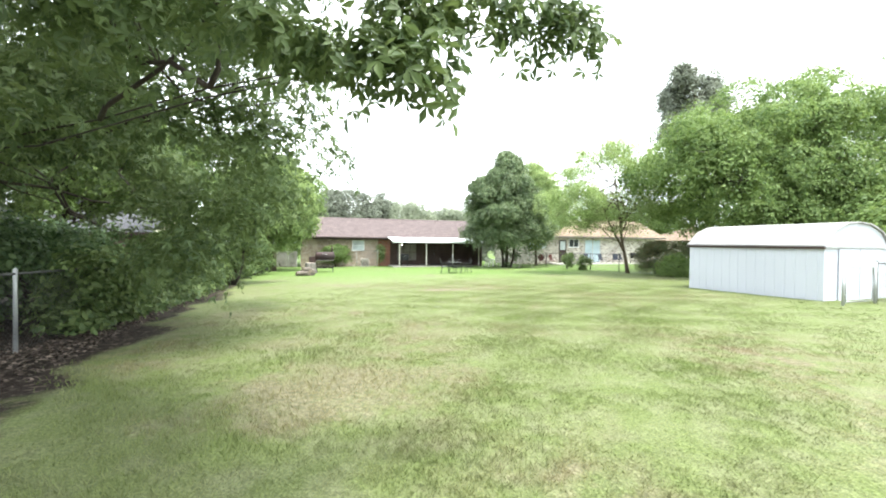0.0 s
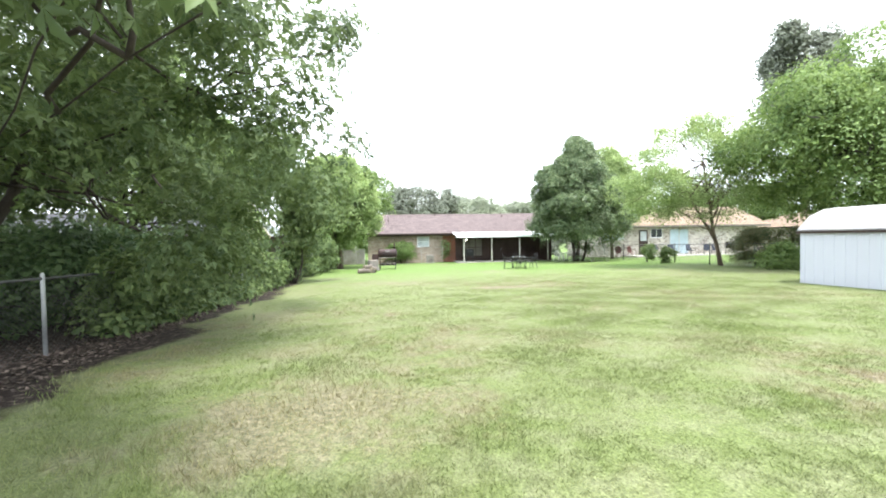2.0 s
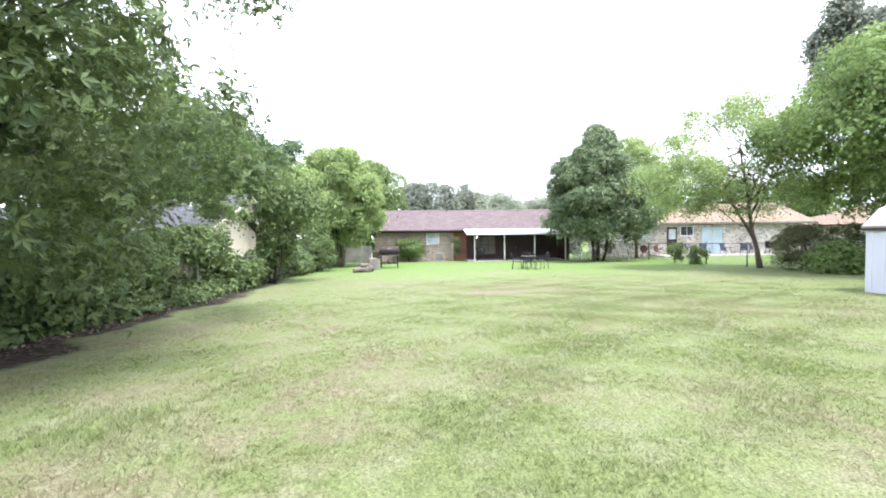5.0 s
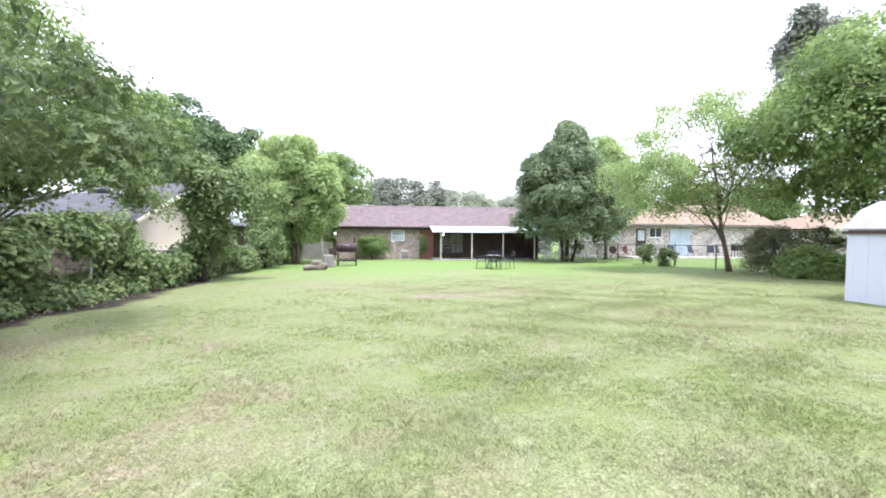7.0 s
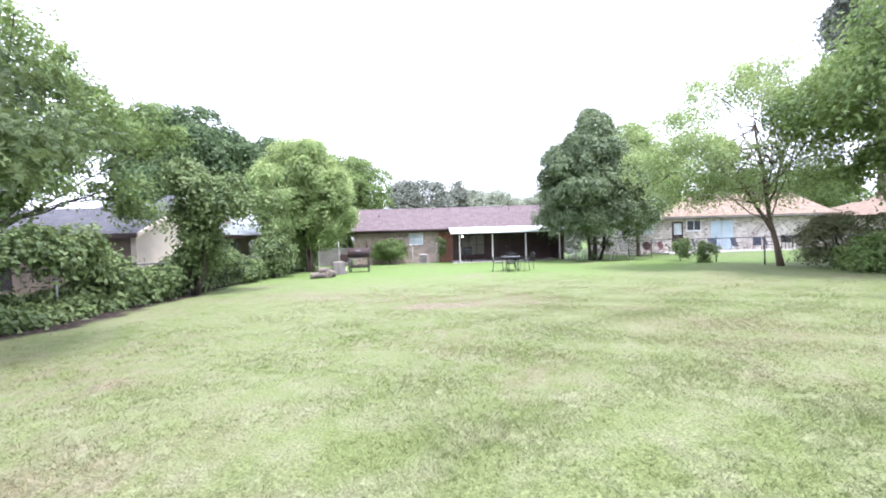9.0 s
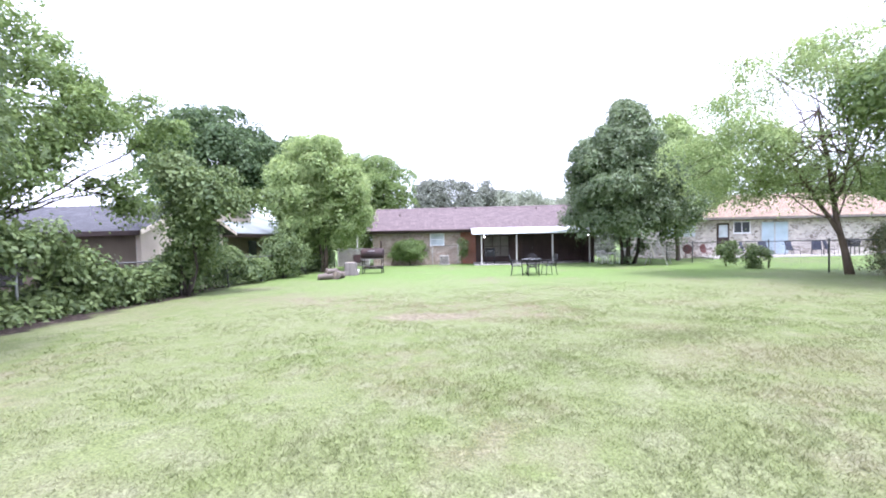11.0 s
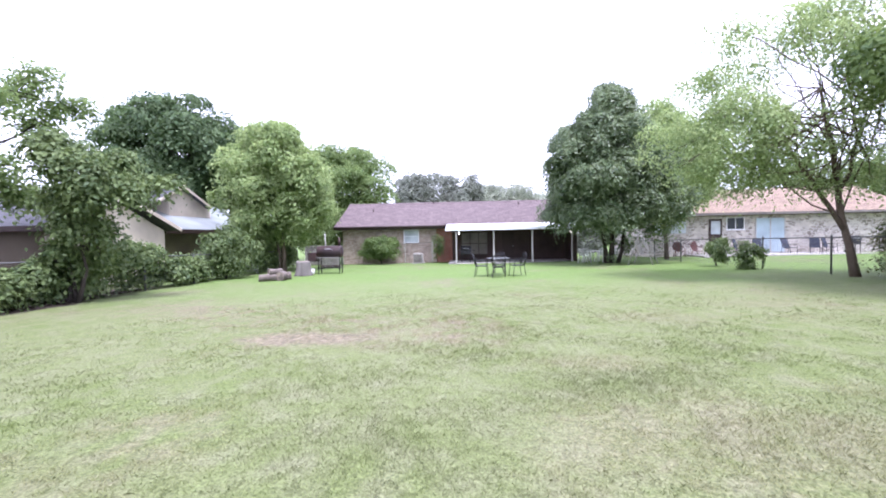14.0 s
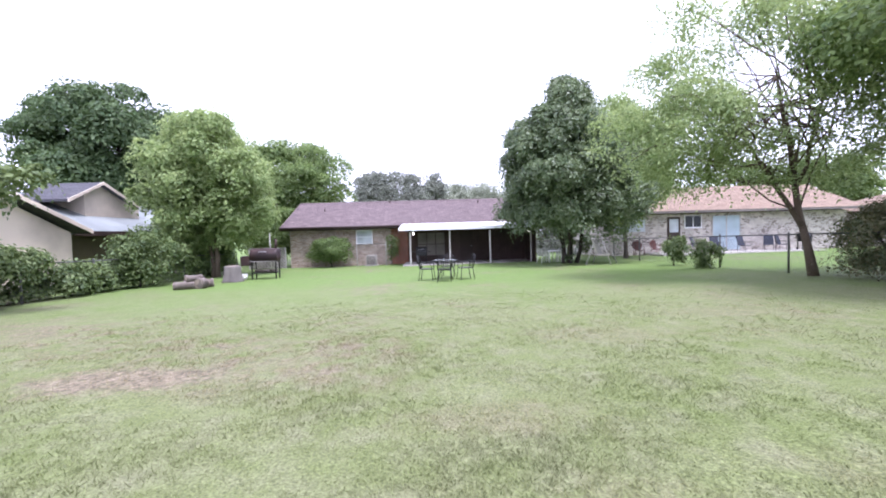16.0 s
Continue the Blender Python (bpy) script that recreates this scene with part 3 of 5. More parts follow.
# ---- the white shed ----
def shed():
    s = thing("shed", (14.35, 8.72, -0.2), "white metal storage shed with a gambrel roof standing on grass", "shed")
    w, l, hh, rise = 2.95, 4.73, 1.74, 0.72
    n = 15
    for u, o in ((0.0, -1), (w, 1)):
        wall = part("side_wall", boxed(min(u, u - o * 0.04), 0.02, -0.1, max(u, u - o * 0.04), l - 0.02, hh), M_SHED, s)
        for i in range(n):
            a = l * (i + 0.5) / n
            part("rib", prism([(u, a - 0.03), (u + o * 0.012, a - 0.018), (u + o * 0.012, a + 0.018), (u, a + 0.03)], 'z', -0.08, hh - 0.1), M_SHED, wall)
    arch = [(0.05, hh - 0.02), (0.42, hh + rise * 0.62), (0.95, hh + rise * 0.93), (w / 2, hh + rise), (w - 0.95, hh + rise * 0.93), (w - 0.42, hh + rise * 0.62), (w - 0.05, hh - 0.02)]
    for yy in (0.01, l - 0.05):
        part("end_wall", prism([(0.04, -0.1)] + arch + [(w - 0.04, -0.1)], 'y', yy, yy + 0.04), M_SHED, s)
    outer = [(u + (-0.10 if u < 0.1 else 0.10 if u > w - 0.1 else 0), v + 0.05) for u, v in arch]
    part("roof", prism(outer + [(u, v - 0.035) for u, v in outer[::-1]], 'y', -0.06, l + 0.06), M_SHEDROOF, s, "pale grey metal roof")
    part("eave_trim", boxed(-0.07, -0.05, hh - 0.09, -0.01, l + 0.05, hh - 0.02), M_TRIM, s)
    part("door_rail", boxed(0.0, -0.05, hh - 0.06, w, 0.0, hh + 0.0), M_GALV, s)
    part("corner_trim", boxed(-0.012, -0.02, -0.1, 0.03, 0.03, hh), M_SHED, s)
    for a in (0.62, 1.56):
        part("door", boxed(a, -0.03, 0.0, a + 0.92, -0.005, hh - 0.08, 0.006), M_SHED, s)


shed()


# ---- chain-link fences ----
def chain_fence(name, a, b, height, label, spacing=2.6, group="", steel=None):
    """Posts, top rail and woven wire from a to b."""
    a, b = Vector((*a, gz(*a))), Vector((*b, gz(*b)))
    d = b - a
    length = d.length
    ob = thing(name, a, label, "fence", group)
    n = max(1, round(length / spacing))
    steel = steel or M_WIRE
    for i in range(n + 1):
        p = d * (i / n)
        part("post", tubed([p + Vector((0, 0, -0.2)), p + Vector((0, 0, height + 0.06)), p + Vector((0, 0, height + 0.09))], [0.03, 0.03, 0.015]), steel, ob)
    part("top_rail", tubed([Vector((0, 0, height)), d + Vector((0, 0, height))], 0.02), M_WIRE, ob)
    u = d.normalized()
    step, r = 0.085, 0.0022
    v, f = [], []
    side = Vector((-u.y, u.x, 0)).normalized()
    count = int((length + height) / step)
    for sgn in (1, -1):
        for i in range(count):
            s0 = i * step - (height if sgn > 0 else 0)
            p0, p1 = (s0, 0.03), (s0 + sgn * height, height)
            if sgn < 0:
                p0, p1 = (s0, 0.03), (s0 - height, height)
            def clip(q0, q1):
                t0, t1 = 0.0, 1.0
                du = q1[0] - q0[0]
                for lim, s in ((0.0, 1), (length, -1)):
                    g0, g1 = s * (q0[0] - lim), s * (q1[0] - lim)
                    if g0 < 0 and g1 < 0:
                        return None
                    if g0 < 0:
                        t0 = max(t0, g0 / (g0 - g1))
                    elif g1 < 0:
                        t1 = min(t1, g0 / (g0 - g1))
                return t0, t1
            c = clip(p0, p1)
            if not c or c[1] - c[0] < 0.02:
                continue
            ends = [(p0[0] + (p1[0] - p0[0]) * t, p0[1] + (p1[1] - p0[1]) * t) for t in c]
            q = [u * e[0] + Vector((0, 0, e[1])) + side * 0.004 * sgn for e in ends]
            k = len(v)
            for w in q:
                for off in (side * r, Vector((0, 0, r)) + u * r, -side * r):
                    v.append(w + off)
            for j in range(3):
                f.append((k + j, k + (j + 1) % 3, k + 3 + (j + 1) % 3, k + 3 + j))
    raw("wire_mesh", [tuple(w) for w in v], f, M_WIRE, ob)
    return ob


chain_fence("chain_link_fence", (-4.55, 2.6), (-4.4, 18.2), 1.2, "grey chain-link fence along a dirt strip, grown with vines", 2.6, steel=M_GALV)
chain_fence("chain_link_fence", (-4.4, 18.2), (-4.1, 36.5), 1.2, "grey chain-link fence overgrown with leafy vines", 2.6)
chain_fence("chain_link_fence", (19.6, 14.5), (19.3, 36.5), 1.25, "grey chain-link fence between two lawns", 3.0)


# ---- neighbouring houses ----
def stone_house():
    h = thing("neighbour_house", (0, 0, 0), "low pale stone house with a tan shingle roof behind a lawn", "house")
    x0, x1, y0, y1, zb, ze = 20.6, 38.0, 40.2, 48.0, -1.0, 2.2
    part("wall", boxed(x0, y0, zb, x1, y0 + 0.2, ze), M_STONE, h, "pale mottled stone wall")
    part("wall", boxed(x0, y1 - 0.2, zb, x1, y1, ze), M_STONE, h)
    for a in (x0, x1 - 0.2):
        part("wall", prism([(y0 + 0.2, zb), (y1 - 0.2, zb), (y1 - 0.2, ze), (44.1, 4.0), (y0 + 0.2, ze)], 'x', a, a + 0.2), M_STONE, h)
    gable_roof("roof", M_ROOF_TAN, h, x0 - 0.6, x1 + 0.6, y0 - 0.7, y1 + 0.7, 2.42, 4.5)
    part("fascia", boxed(x0 - 0.6, y0 - 0.76, 2.24, x1 + 0.6, y0 - 0.705, 2.4), M_GREYWOOD, h)
    part("patio", boxed(23.0, 37.5, -0.9, 34.0, y0 - 0.01, -0.5, 0.02), M_CONCRETE, h)
    d = part("door", boxed(24.8, y0 - 0.04, -0.48, 25.75, y0 - 0.005, 2.0, 0.01), M_TRIM, h, "dark door with a pale upper light")
    part("pane", boxed(24.95, y0 - 0.055, 0.9, 25.6, y0 - 0.045, 1.85), M_CURTAIN, d)
    window(h, 26.1, 27.25, 1.25, 2.05, y0 - 0.01, M_WHITE, 1, None, 0)
    s = part("sliding_door", boxed(28.1, y0 - 0.04, -0.45, 30.1, y0 - 0.01, 2.0), M_DOOR_BLUE, h, "pale blue sliding patio door")
    for a in (28.05, 29.06, 30.07):
        part("frame", boxed(a, y0 - 0.07, -0.45, a + 0.07, y0 - 0.042, 2.05), M_POST, s)
    part("panel", boxed(21.0, y0 - 0.03, 1.0, 23.2, y0 - 0.005, 2.0), M_CURTAIN, h)
    h2 = thing("neighbour_house", (0, 0, 0), "low house with a pinkish tan shingle roof beyond the trees", "house")
    part("wall", boxed(40.5, 37.0, -1.0, 56.0, 45.0, 2.0), M_STONE, h2)
    bm = bmesh.new()
    hx0, hx1, hy0, hy1 = 39.8, 56.7, 36.2, 45.8
    low = [bm.verts.new(p) for p in ((hx0, hy0, 2.1), (hx1, hy0, 2.1), (hx1, hy1, 2.1), (hx0, hy1, 2.1))]
    top = [bm.verts.new(p) for p in ((hx0 + 4.6, 41.0, 3.9), (hx1 - 4.6, 41.0, 3.9))]
    for q in ((low[0], low[1], top[1], top[0]), (low[1], low[2], top[1]), (low[2], low[3], top[0], top[1]), (low[3], low[0], top[0]), low[::-1]):
        bm.faces.new(q)
    bmesh.ops.recalc_face_normals(bm, faces=bm.faces)
    part("roof", bm, M_ROOF_TAN, h2)
    part("fascia", boxed(39.8, 36.14, 1.9, 56.7, 36.19, 2.1), M_POST, h2)


def left_houses():
    h = thing("garage", (0, 0, 0), "tan garage with grey shingle roof and cream gable beyond the fence", "garage")
    x0, x1, y0, y1, zb, ze = -22.0, -8.6, 24.2, 30.2, -1.1, 1.75
    part("wall", boxed(x0, y0, zb, x1, y0 + 0.2, ze), M_TAN_SHADED, h, "tan side wall with eave shade in its colour")
    part("wall", boxed(x0, y1 - 0.2, zb, x1, y1, ze), M_TAN_SHADED, h)
    ym = (y0 + y1) / 2
    part("gable_wall", prism([(y0 - 0.01, zb), (y1 + 0.01, zb), (y1 + 0.01, ze), (ym, 3.05), (y0 - 0.01, ze)], 'x', x1 - 0.2, x1 + 0.01), M_CREAM, h, "cream gable wall")
    for i in range(10):
        z = -0.9 + 0.28 * i
        part("clapboard", boxed(x1 + 0.012, y0, z, x1 + 0.03, y1, z + 0.265), M_CREAM, h) if z + 0.265 < ze else None
    gable_roof("roof", M_ROOF_GREY, h, x0 - 0.4, x1 + 0.5, y0 - 0.6, y1 + 0.6, 1.85, 3.3, 0.14)
    part("fascia", boxed(x0 - 0.4, y0 - 0.66, 1.66, x1 + 0.5, y0 - 0.605, 1.86), M_TRIM, h)
    for a, b in ((y0 - 0.6, ym), (y1 + 0.6, ym)):
        part("barge_board", prism([(a, 1.87), (b, 3.32), (b, 3.14), (a, 1.69)], 'x', x1 + 0.505, x1 + 0.55), M_CREAM, h)
    part("patio_door", boxed(-15.5, y0 - 0.03, -0.5, -14.0, y0 - 0.003, 1.5), M_INSIDE, h)
    k = thing("neighbour_house", (0, 0, 0), "cream house with a pale metal roof behind the vines", "house")
    part("wall", boxed(-19.0, 31.0, -1.1, -10.2, 43.0, 1.8), M_TAN_SHADED, k)
    gable_roof_y("roof", M_ROOF_BLUE, k, -19.6, -9.0, 30.8, 43.4, 1.85, 4.1)
    part("fascia", boxed(-9.0, 30.8, 1.62, -8.95, 43.4, 1.86), M_TRIM, k)
    part("gable_wall", prism([(34.2, 2.2), (38.4, 2.2), (38.4, 3.4), (35.2, 4.6), (34.2, 4.2)], 'x', -14.0, -11.2), M_CREAM, k, "cream upper gable")
    part("gable_roof", prism([(32.8, 3.6), (35.2, 4.75), (38.0, 3.55), (38.0, 3.42), (35.2, 4.62), (32.8, 3.47)], 'x', -14.0, -10.9), M_ROOF_GREY, k)
    for a, b in ((32.8, 35.2), (38.0, 35.2)):
        part("barge_board", prism([(a, 3.6), (b, 4.77), (b, 4.6), (a, 3.43)], 'x', -10.895, -10.85), M_CREAM, k)
    for a in (36.0, 39.0):
        part("window", boxed(-10.19, a, 0.3, -10.15, a + 1.1, 1.4), M_GLASS, k)


stone_house()
left_houses()


# ---- trees and bushes ----
def plant_all():
    g = np.random.default_rng(5)
    # overhanging maple beside the start
    blobs = []
    for i in range(56):
        a = g.uniform(-1.5, 1.25)
        r = g.uniform(0.8, 6.4)
        z = g.uniform(1.9, 6.8) - 0.04 * r
        x, y = -6.6 + r * math.cos(a), 9.0 + r * math.sin(a) * 1.1
        blobs.append((x, y, z, g.uniform(0.7, 1.25), g.uniform(0.7, 1.25), g.uniform(0.35, 0.65)))
    # Upper crown, meant to lie out of view, added to shade the lawn.
    for i in range(22):
        a = g.uniform(0, 6.28)
        r = g.uniform(0.5, 5.6)
        blobs.append((-5.6 + r * math.cos(a), 5.5 + r * math.sin(a), g.uniform(5.6, 9.0) - 0.15 * r, g.uniform(0.9, 1.5), g.uniform(0.9, 1.5), g.uniform(0.5, 0.8)))
    for i in range(24):
        blobs.append((g.uniform(-11.0, -7.0), g.uniform(6.5, 16.0), g.uniform(1.8, 6.5), 1.4, 1.4, 0.9))
    # Unseen leaf blobs overhead, added only to darken the lawn near the start.
    for i in range(52):
        blobs.append((g.uniform(-6.5, 0.2), g.uniform(-3.0, 3.6), g.uniform(5.2, 7.8), 1.3, 1.3, 0.6))
    for x, y, z in ((-2.2, 7.6, 1.4), (-1.6, 7.9, 1.9), (-2.6, 9.0, 1.2), (-3.0, 8.4, 2.2), (-1.2, 7.0, 3.2), (-0.6, 6.6, 3.9), (-3.2, 9.8, 1.0), (-2.9, 10.6, 1.7),
                    (-3.4, 11.0, 1.6), (-4.0, 12.5, 2.2), (-4.6, 14.0, 2.6), (-4.8, 15.0, 3.2), (-5.2, 14.6, 4.4), (-5.0, 13.0, 5.2), (-6.0, 15.6, 4.0)):
        blobs.append((x, y, z, 0.8, 0.8, 0.42))
    for k in range(26):
        u = k / 25
        blobs.append((-2.6 + 2.6 * u, 4.6 - 1.5 * u + g.uniform(-0.3, 0.3), 3.75 + g.uniform(-0.25, 0.45), 0.4, 0.4, 0.2))
    twigs = []
    for x, y, z in ((0.42, 1.95, 2.3), (0.3, 2.0, 2.4), (0.1, 2.1, 2.4), (-0.1, 2.25, 2.5), (-0.35, 2.45, 2.65), (-0.7, 2.7, 2.8), (-1.1, 3.1, 3.0), (1.5, 2.3, 2.85), (1.25, 2.3, 2.9), (0.95, 2.25, 2.85), (0.65, 2.2, 2.75), (0.4, 2.2, 2.7)):
        twigs.append((x, y, z, 0.16, 0.16, 0.1))
    blobs += [(-2.6, 10.7, 0.75, 0.4, 0.5, 0.3), (-3.0, 10.2, 1.3, 0.5, 0.6, 0.35)]
    blobs = [b if b[0] > -3.4 or b[2] > 2.7 else (b[0], b[1], b[2] + 1.2, b[3], b[4], b[5]) for b in blobs]
    tree("maple_tree", (-6.9, 8.0), blobs, 125000, 0.13, L_MAPLE, M_BARK_DARK, "large maple with low drooping branches over the lawn", [((-6.6, 9.0, 5.5), 0.26, (0, 0)), ((-5.6, 10.5, 5.0), 0.14, (0.1, 0.1)), ((-5.6, 6.5, 6.5), 0.14, (0.1, -0.1)), ((1.4, 2.3, 2.9), 0.014, (0.9, 0.3, 3.0)), ((0.3, 2.05, 2.4), 0.012, (1.0, 0.2, 2.9)), ((-2.6, 10.6, 0.9), 0.014, (1.0, 1.0, 3.0)), ((-0.4, 6.6, 3.6), 0.025, (0.7, 0.9, 3.2)), ((-3.0, 9.4, 2.0), 0.035, (0.4, 0.9, 3.0))],
         clump=0.23, lobes=3, per=18, hollow=0.15, limbs=90, limb=0.03, reach=3.4, twigs=twigs)
    # taller airy tree beyond the fence
    blobs = lumps(-9.6, 18.6, 5.6, 3.6, 3.4, 3.4, 44, 0.2, 41)[1:]
    for k in range(26):
        blobs.append((g.uniform(-8.0, -5.6), g.uniform(18.5, 23.0), g.uniform(2.6, 6.6), 0.7, 0.7, 0.3))
    for k in range(16):
        blobs.append((g.uniform(-10.0, -6.4), g.uniform(15.5, 20.5), g.uniform(6.5, 9.2), 0.7, 0.7, 0.35))
    for k in range(24):
        blobs.append((g.uniform(-10.0, -6.2), g.uniform(14.0, 18.5), g.uniform(2.4, 5.5), 0.8, 0.8, 0.35))
    tree("hackberry_tree", (-10.2, 18.0), blobs, 52000, 0.14, L_MID, M_BARK_DARK, "airy tree with long level branches beyond a wire fence", [((-9.6, 18.4, 6.5), 0.2, (0, 0)), ((-8.6, 19.4, 5.0), 0.1, (0.1, 0.1))], clump=0.24, hollow=0.1, limbs=70, limb=0.045)
    # small multi-stem tree in the fence
    tree("fence_tree", (-4.05, 20.5), lumps(-3.45, 20.5, 3.0, 1.35, 1.3, 1.35, 30, 0.27, 3)[1:] + lumps(-3.7, 20.4, 1.3, 0.75, 0.7, 1.2, 14, 0.35, 4)[1:] + lumps(-1.9, 20.6, 2.75, 1.0, 0.7, 0.4, 10, 0.35, 72)[1:], 20000, 0.13, L_HEDGE, M_BARK_DARK,
         "small multi-stemmed tree growing through a fence", [((-3.4, 20.8, 2.9), 0.07, (0.05, 0)), ((-4.2, 20.4, 2.8), 0.06, (-0.1, 0.1)), ((-3.0, 20.2, 2.4), 0.05, (0.12, -0.1)), ((-4.6, 20.9, 2.3), 0.05, (-0.15, 0))], clump=0.2, hollow=0.3)
    # light green tree beside the house
    tree("leafy_tree", (-3.6, 33.2), cone(-3.9, 33.2, 1.7, 7.7, 3.0, 80, 5, 0.5, 0.75, 2.3) + lumps(-3.9, 33.2, 4.5, 3.3, 3.2, 3.3, 40, 0.25, 74)[1:] + lumps(-5.2, 32.8, 1.2, 1.3, 1.6, 1.0, 14, 0.35, 6) + [(-3.8, 33.2, 4.0, 2.0, 2.0, 2.2)], 84000, 0.17, L_LIGHT, M_BARK,
         "bushy light green tree beside a brick house", [((-3.6, 33.2, 5.5), 0.16, (0, 0)), ((-4.2, 33.6, 4.4), 0.1, (-0.2, 0))], clump=0.2, hollow=0.85)
    tree("leafy_tree", (-7.0, 37.5), lumps(-6.6, 37.5, 4.2, 2.6, 2.6, 3.6, 26, 0.34, 7), 16000, 0.22, L_MID, M_BARK, "green tree behind a neighbouring roof", [((-6.8, 37.5, 5.0), 0.18, (0, 0))], clump=0.35)
    tree("leafy_tree", (-7.0, 51.0), lumps(-6.4, 51, 6.0, 6.2, 5.0, 5.0, 70, 0.24, 8), 60000, 0.24, L_MID, M_BARK, "green tree standing behind a brick house", [((-6.9, 51, 6.5), 0.2, (0, 0))], clump=0.35)
    # big dark tree behind the neighbour
    tree("oak_tree", (-19.5, 48.0), lumps(-20.4, 48, 8.9, 7.2, 6.5, 5.7, 56, 0.27, 9) + lumps(-13.8, 48, 8.8, 3.6, 3, 3.8, 24, 0.3, 59), 100000, 0.32, L_DARK, M_BARK_DARK, "big dark green tree behind a neighbouring house", [((-19.5, 48, 9), 0.5, (0, 0))], clump=0.42, limb=0.12)
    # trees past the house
    tree("far_tree", (3.0, 62.0), lumps(3.2, 62, 6.4, 4.6, 3.5, 3.7, 34, 0.24, 10), 16000, 0.32, L_HAZE_GREY, M_BARK, "hazy grey-green trees beyond a house roof", [((3, 62, 6), 0.3, (0, 0))], clump=0.5, limb=0.1, hollow=0.4)
    tree("far_tree", (8.6, 64.0), lumps(8.4, 64, 6.4, 1.4, 1.3, 2.9, 14, 0.34, 11), 5000, 0.3, L_HAZE_GREY, M_BARK, "slim hazy tree beyond a house roof", [((8.5, 64, 7), 0.2, (0, 0))], clump=0.35, limb=0.08)
    tree("far_tree", (14.0, 80.0), lumps(14, 80, 6.0, 8.5, 5, 3.4, 40, 0.25, 12), 20000, 0.4, L_HAZE_PALE, M_BARK, "far trees with distance haze in their leaf colour", [((14, 80, 6), 0.3, (0, 0))], clump=0.8, limb=0.1)
    tree("far_tree", (27.0, 85.0), lumps(27, 85, 5.6, 8.5, 5, 3.6, 40, 0.25, 13), 20000, 0.4, L_HAZE_PALE, M_BARK, "far trees with distance haze in their leaf colour", [((27, 85, 6), 0.3, (0, 0))], clump=0.8, limb=0.1)
    # Hedge added as a backdrop to close the bright gap beside the porch.
    tree("filler_hedge", (17.5, 54.0), lumps(17.5, 54, 0.8, 6.0, 1.6, 2.0, 30, 0.25, 14), 14000, 0.25, L_HAZE_GREY, M_BARK, "added hazy hedge filling a bright gap in the distance", [((17.5, 54, 1), 0.1, (0, 0))], clump=0.3, category="hedge")
    # dense pear-shaped tree by the porch
    bl = cone(15.5, 33.6, 1.7, 9.5, 3.9, 200, 15, -0.1, 0.8, 3.0) + [(15.6, 33.6, 3.4, 2.5, 2.3, 2.0), (15.4, 33.6, 6.0, 1.9, 1.8, 2.2)] + lumps(15.5, 33.6, 5.2, 3.2, 3.0, 3.8, 36, 0.22, 75)[1:] + lumps(15.9, 34.1, 0.7, 1.0, 0.6, 1.3, 9, 0.3, 76)[1:]
    tree("dense_tree", (15.7, 34.0), bl, 130000, 0.165, L_MAG, M_BARK_DARK, "dense dark glossy tree with several trunks near a porch",
         [((15.0, 33.7, 4.5), 0.13, (-0.3, 0)), ((15.8, 33.8, 7), 0.15, (0, 0.1)), ((16.6, 33.4, 4.5), 0.11, (0.3, -0.1)), ((15.4, 33.2, 4.5), 0.1, (-0.1, -0.25))], clump=0.2, hollow=0.85)
    tree("leafy_tree", (20.3, 37.0), lumps(19.5, 36.4, 5.3, 3.4, 2.8, 4.3, 50, 0.26, 17), 60000, 0.19, L_LIGHT, M_BARK, "light green tree behind a dense dark tree", [((20.2, 37, 5.5), 0.15, (0, 0))], clump=0.32, hollow=0.4)
    # leaning tree at the fence
    bl = lumps(17.9, 23.0, 5.4, 4.0, 3.2, 3.0, 64, 0.2, 18)[1:] + lumps(18.8, 23.0, 7.6, 2.6, 2.2, 1.4, 26, 0.2, 71)[1:] + lumps(15.3, 23.2, 4.0, 2.4, 2.2, 1.7, 34, 0.24, 19)
    bl += lumps(20.2, 22.6, 3.6, 2.0, 2.0, 1.2, 14, 0.22, 20)[1:] + lumps(17.4, 23.0, 3.1, 3.2, 2.2, 0.8, 26, 0.2, 70)[1:]
    tree("leaning_tree", (19.35, 22.9), bl, 44000, 0.1, L_LIGHT, M_BARK, "airy light green tree with a leaning forked trunk", [((18.3, 23.0, 5.6), 0.12, (0, 0)), ((17.0, 23.3, 4.8), 0.08, (-0.35, 0.05, 1.5)), ((19.6, 22.7, 5.6), 0.06, (-0.55, 0.0, 2.7))], clump=0.25, hollow=0.1, limbs=60, limb=0.03)
    # large tree behind the shed
    bl = lumps(22.9, 18.3, 5.9, 5.5, 5.2, 4.6, 80, 0.25, 21) + lumps(27.5, 17.0, 6.6, 5.0, 5.0, 5.2, 36, 0.3, 22)
    tree("shade_tree", (23.0, 17.6), bl, 190000, 0.155, L_SHADE, M_BARK_DARK, "large spreading shade tree behind a white shed", [((22.6, 17.9, 6.0), 0.3, (0, 0)), ((25.5, 17.3, 6), 0.2, (0.2, 0))], clump=0.27, limbs=40, limb=0.08, hollow=0.85)
    tree("leafy_tree", (25.5, 12.4), lumps(25.5, 12.4, 2.6, 3.4, 3.2, 2.8, 40, 0.28, 73), 40000, 0.18, L_SHADE, M_BARK_DARK, "low leafy tree in the shade behind a white shed", [((25.4, 12.4, 3.0), 0.14, (0, 0))], clump=0.25)
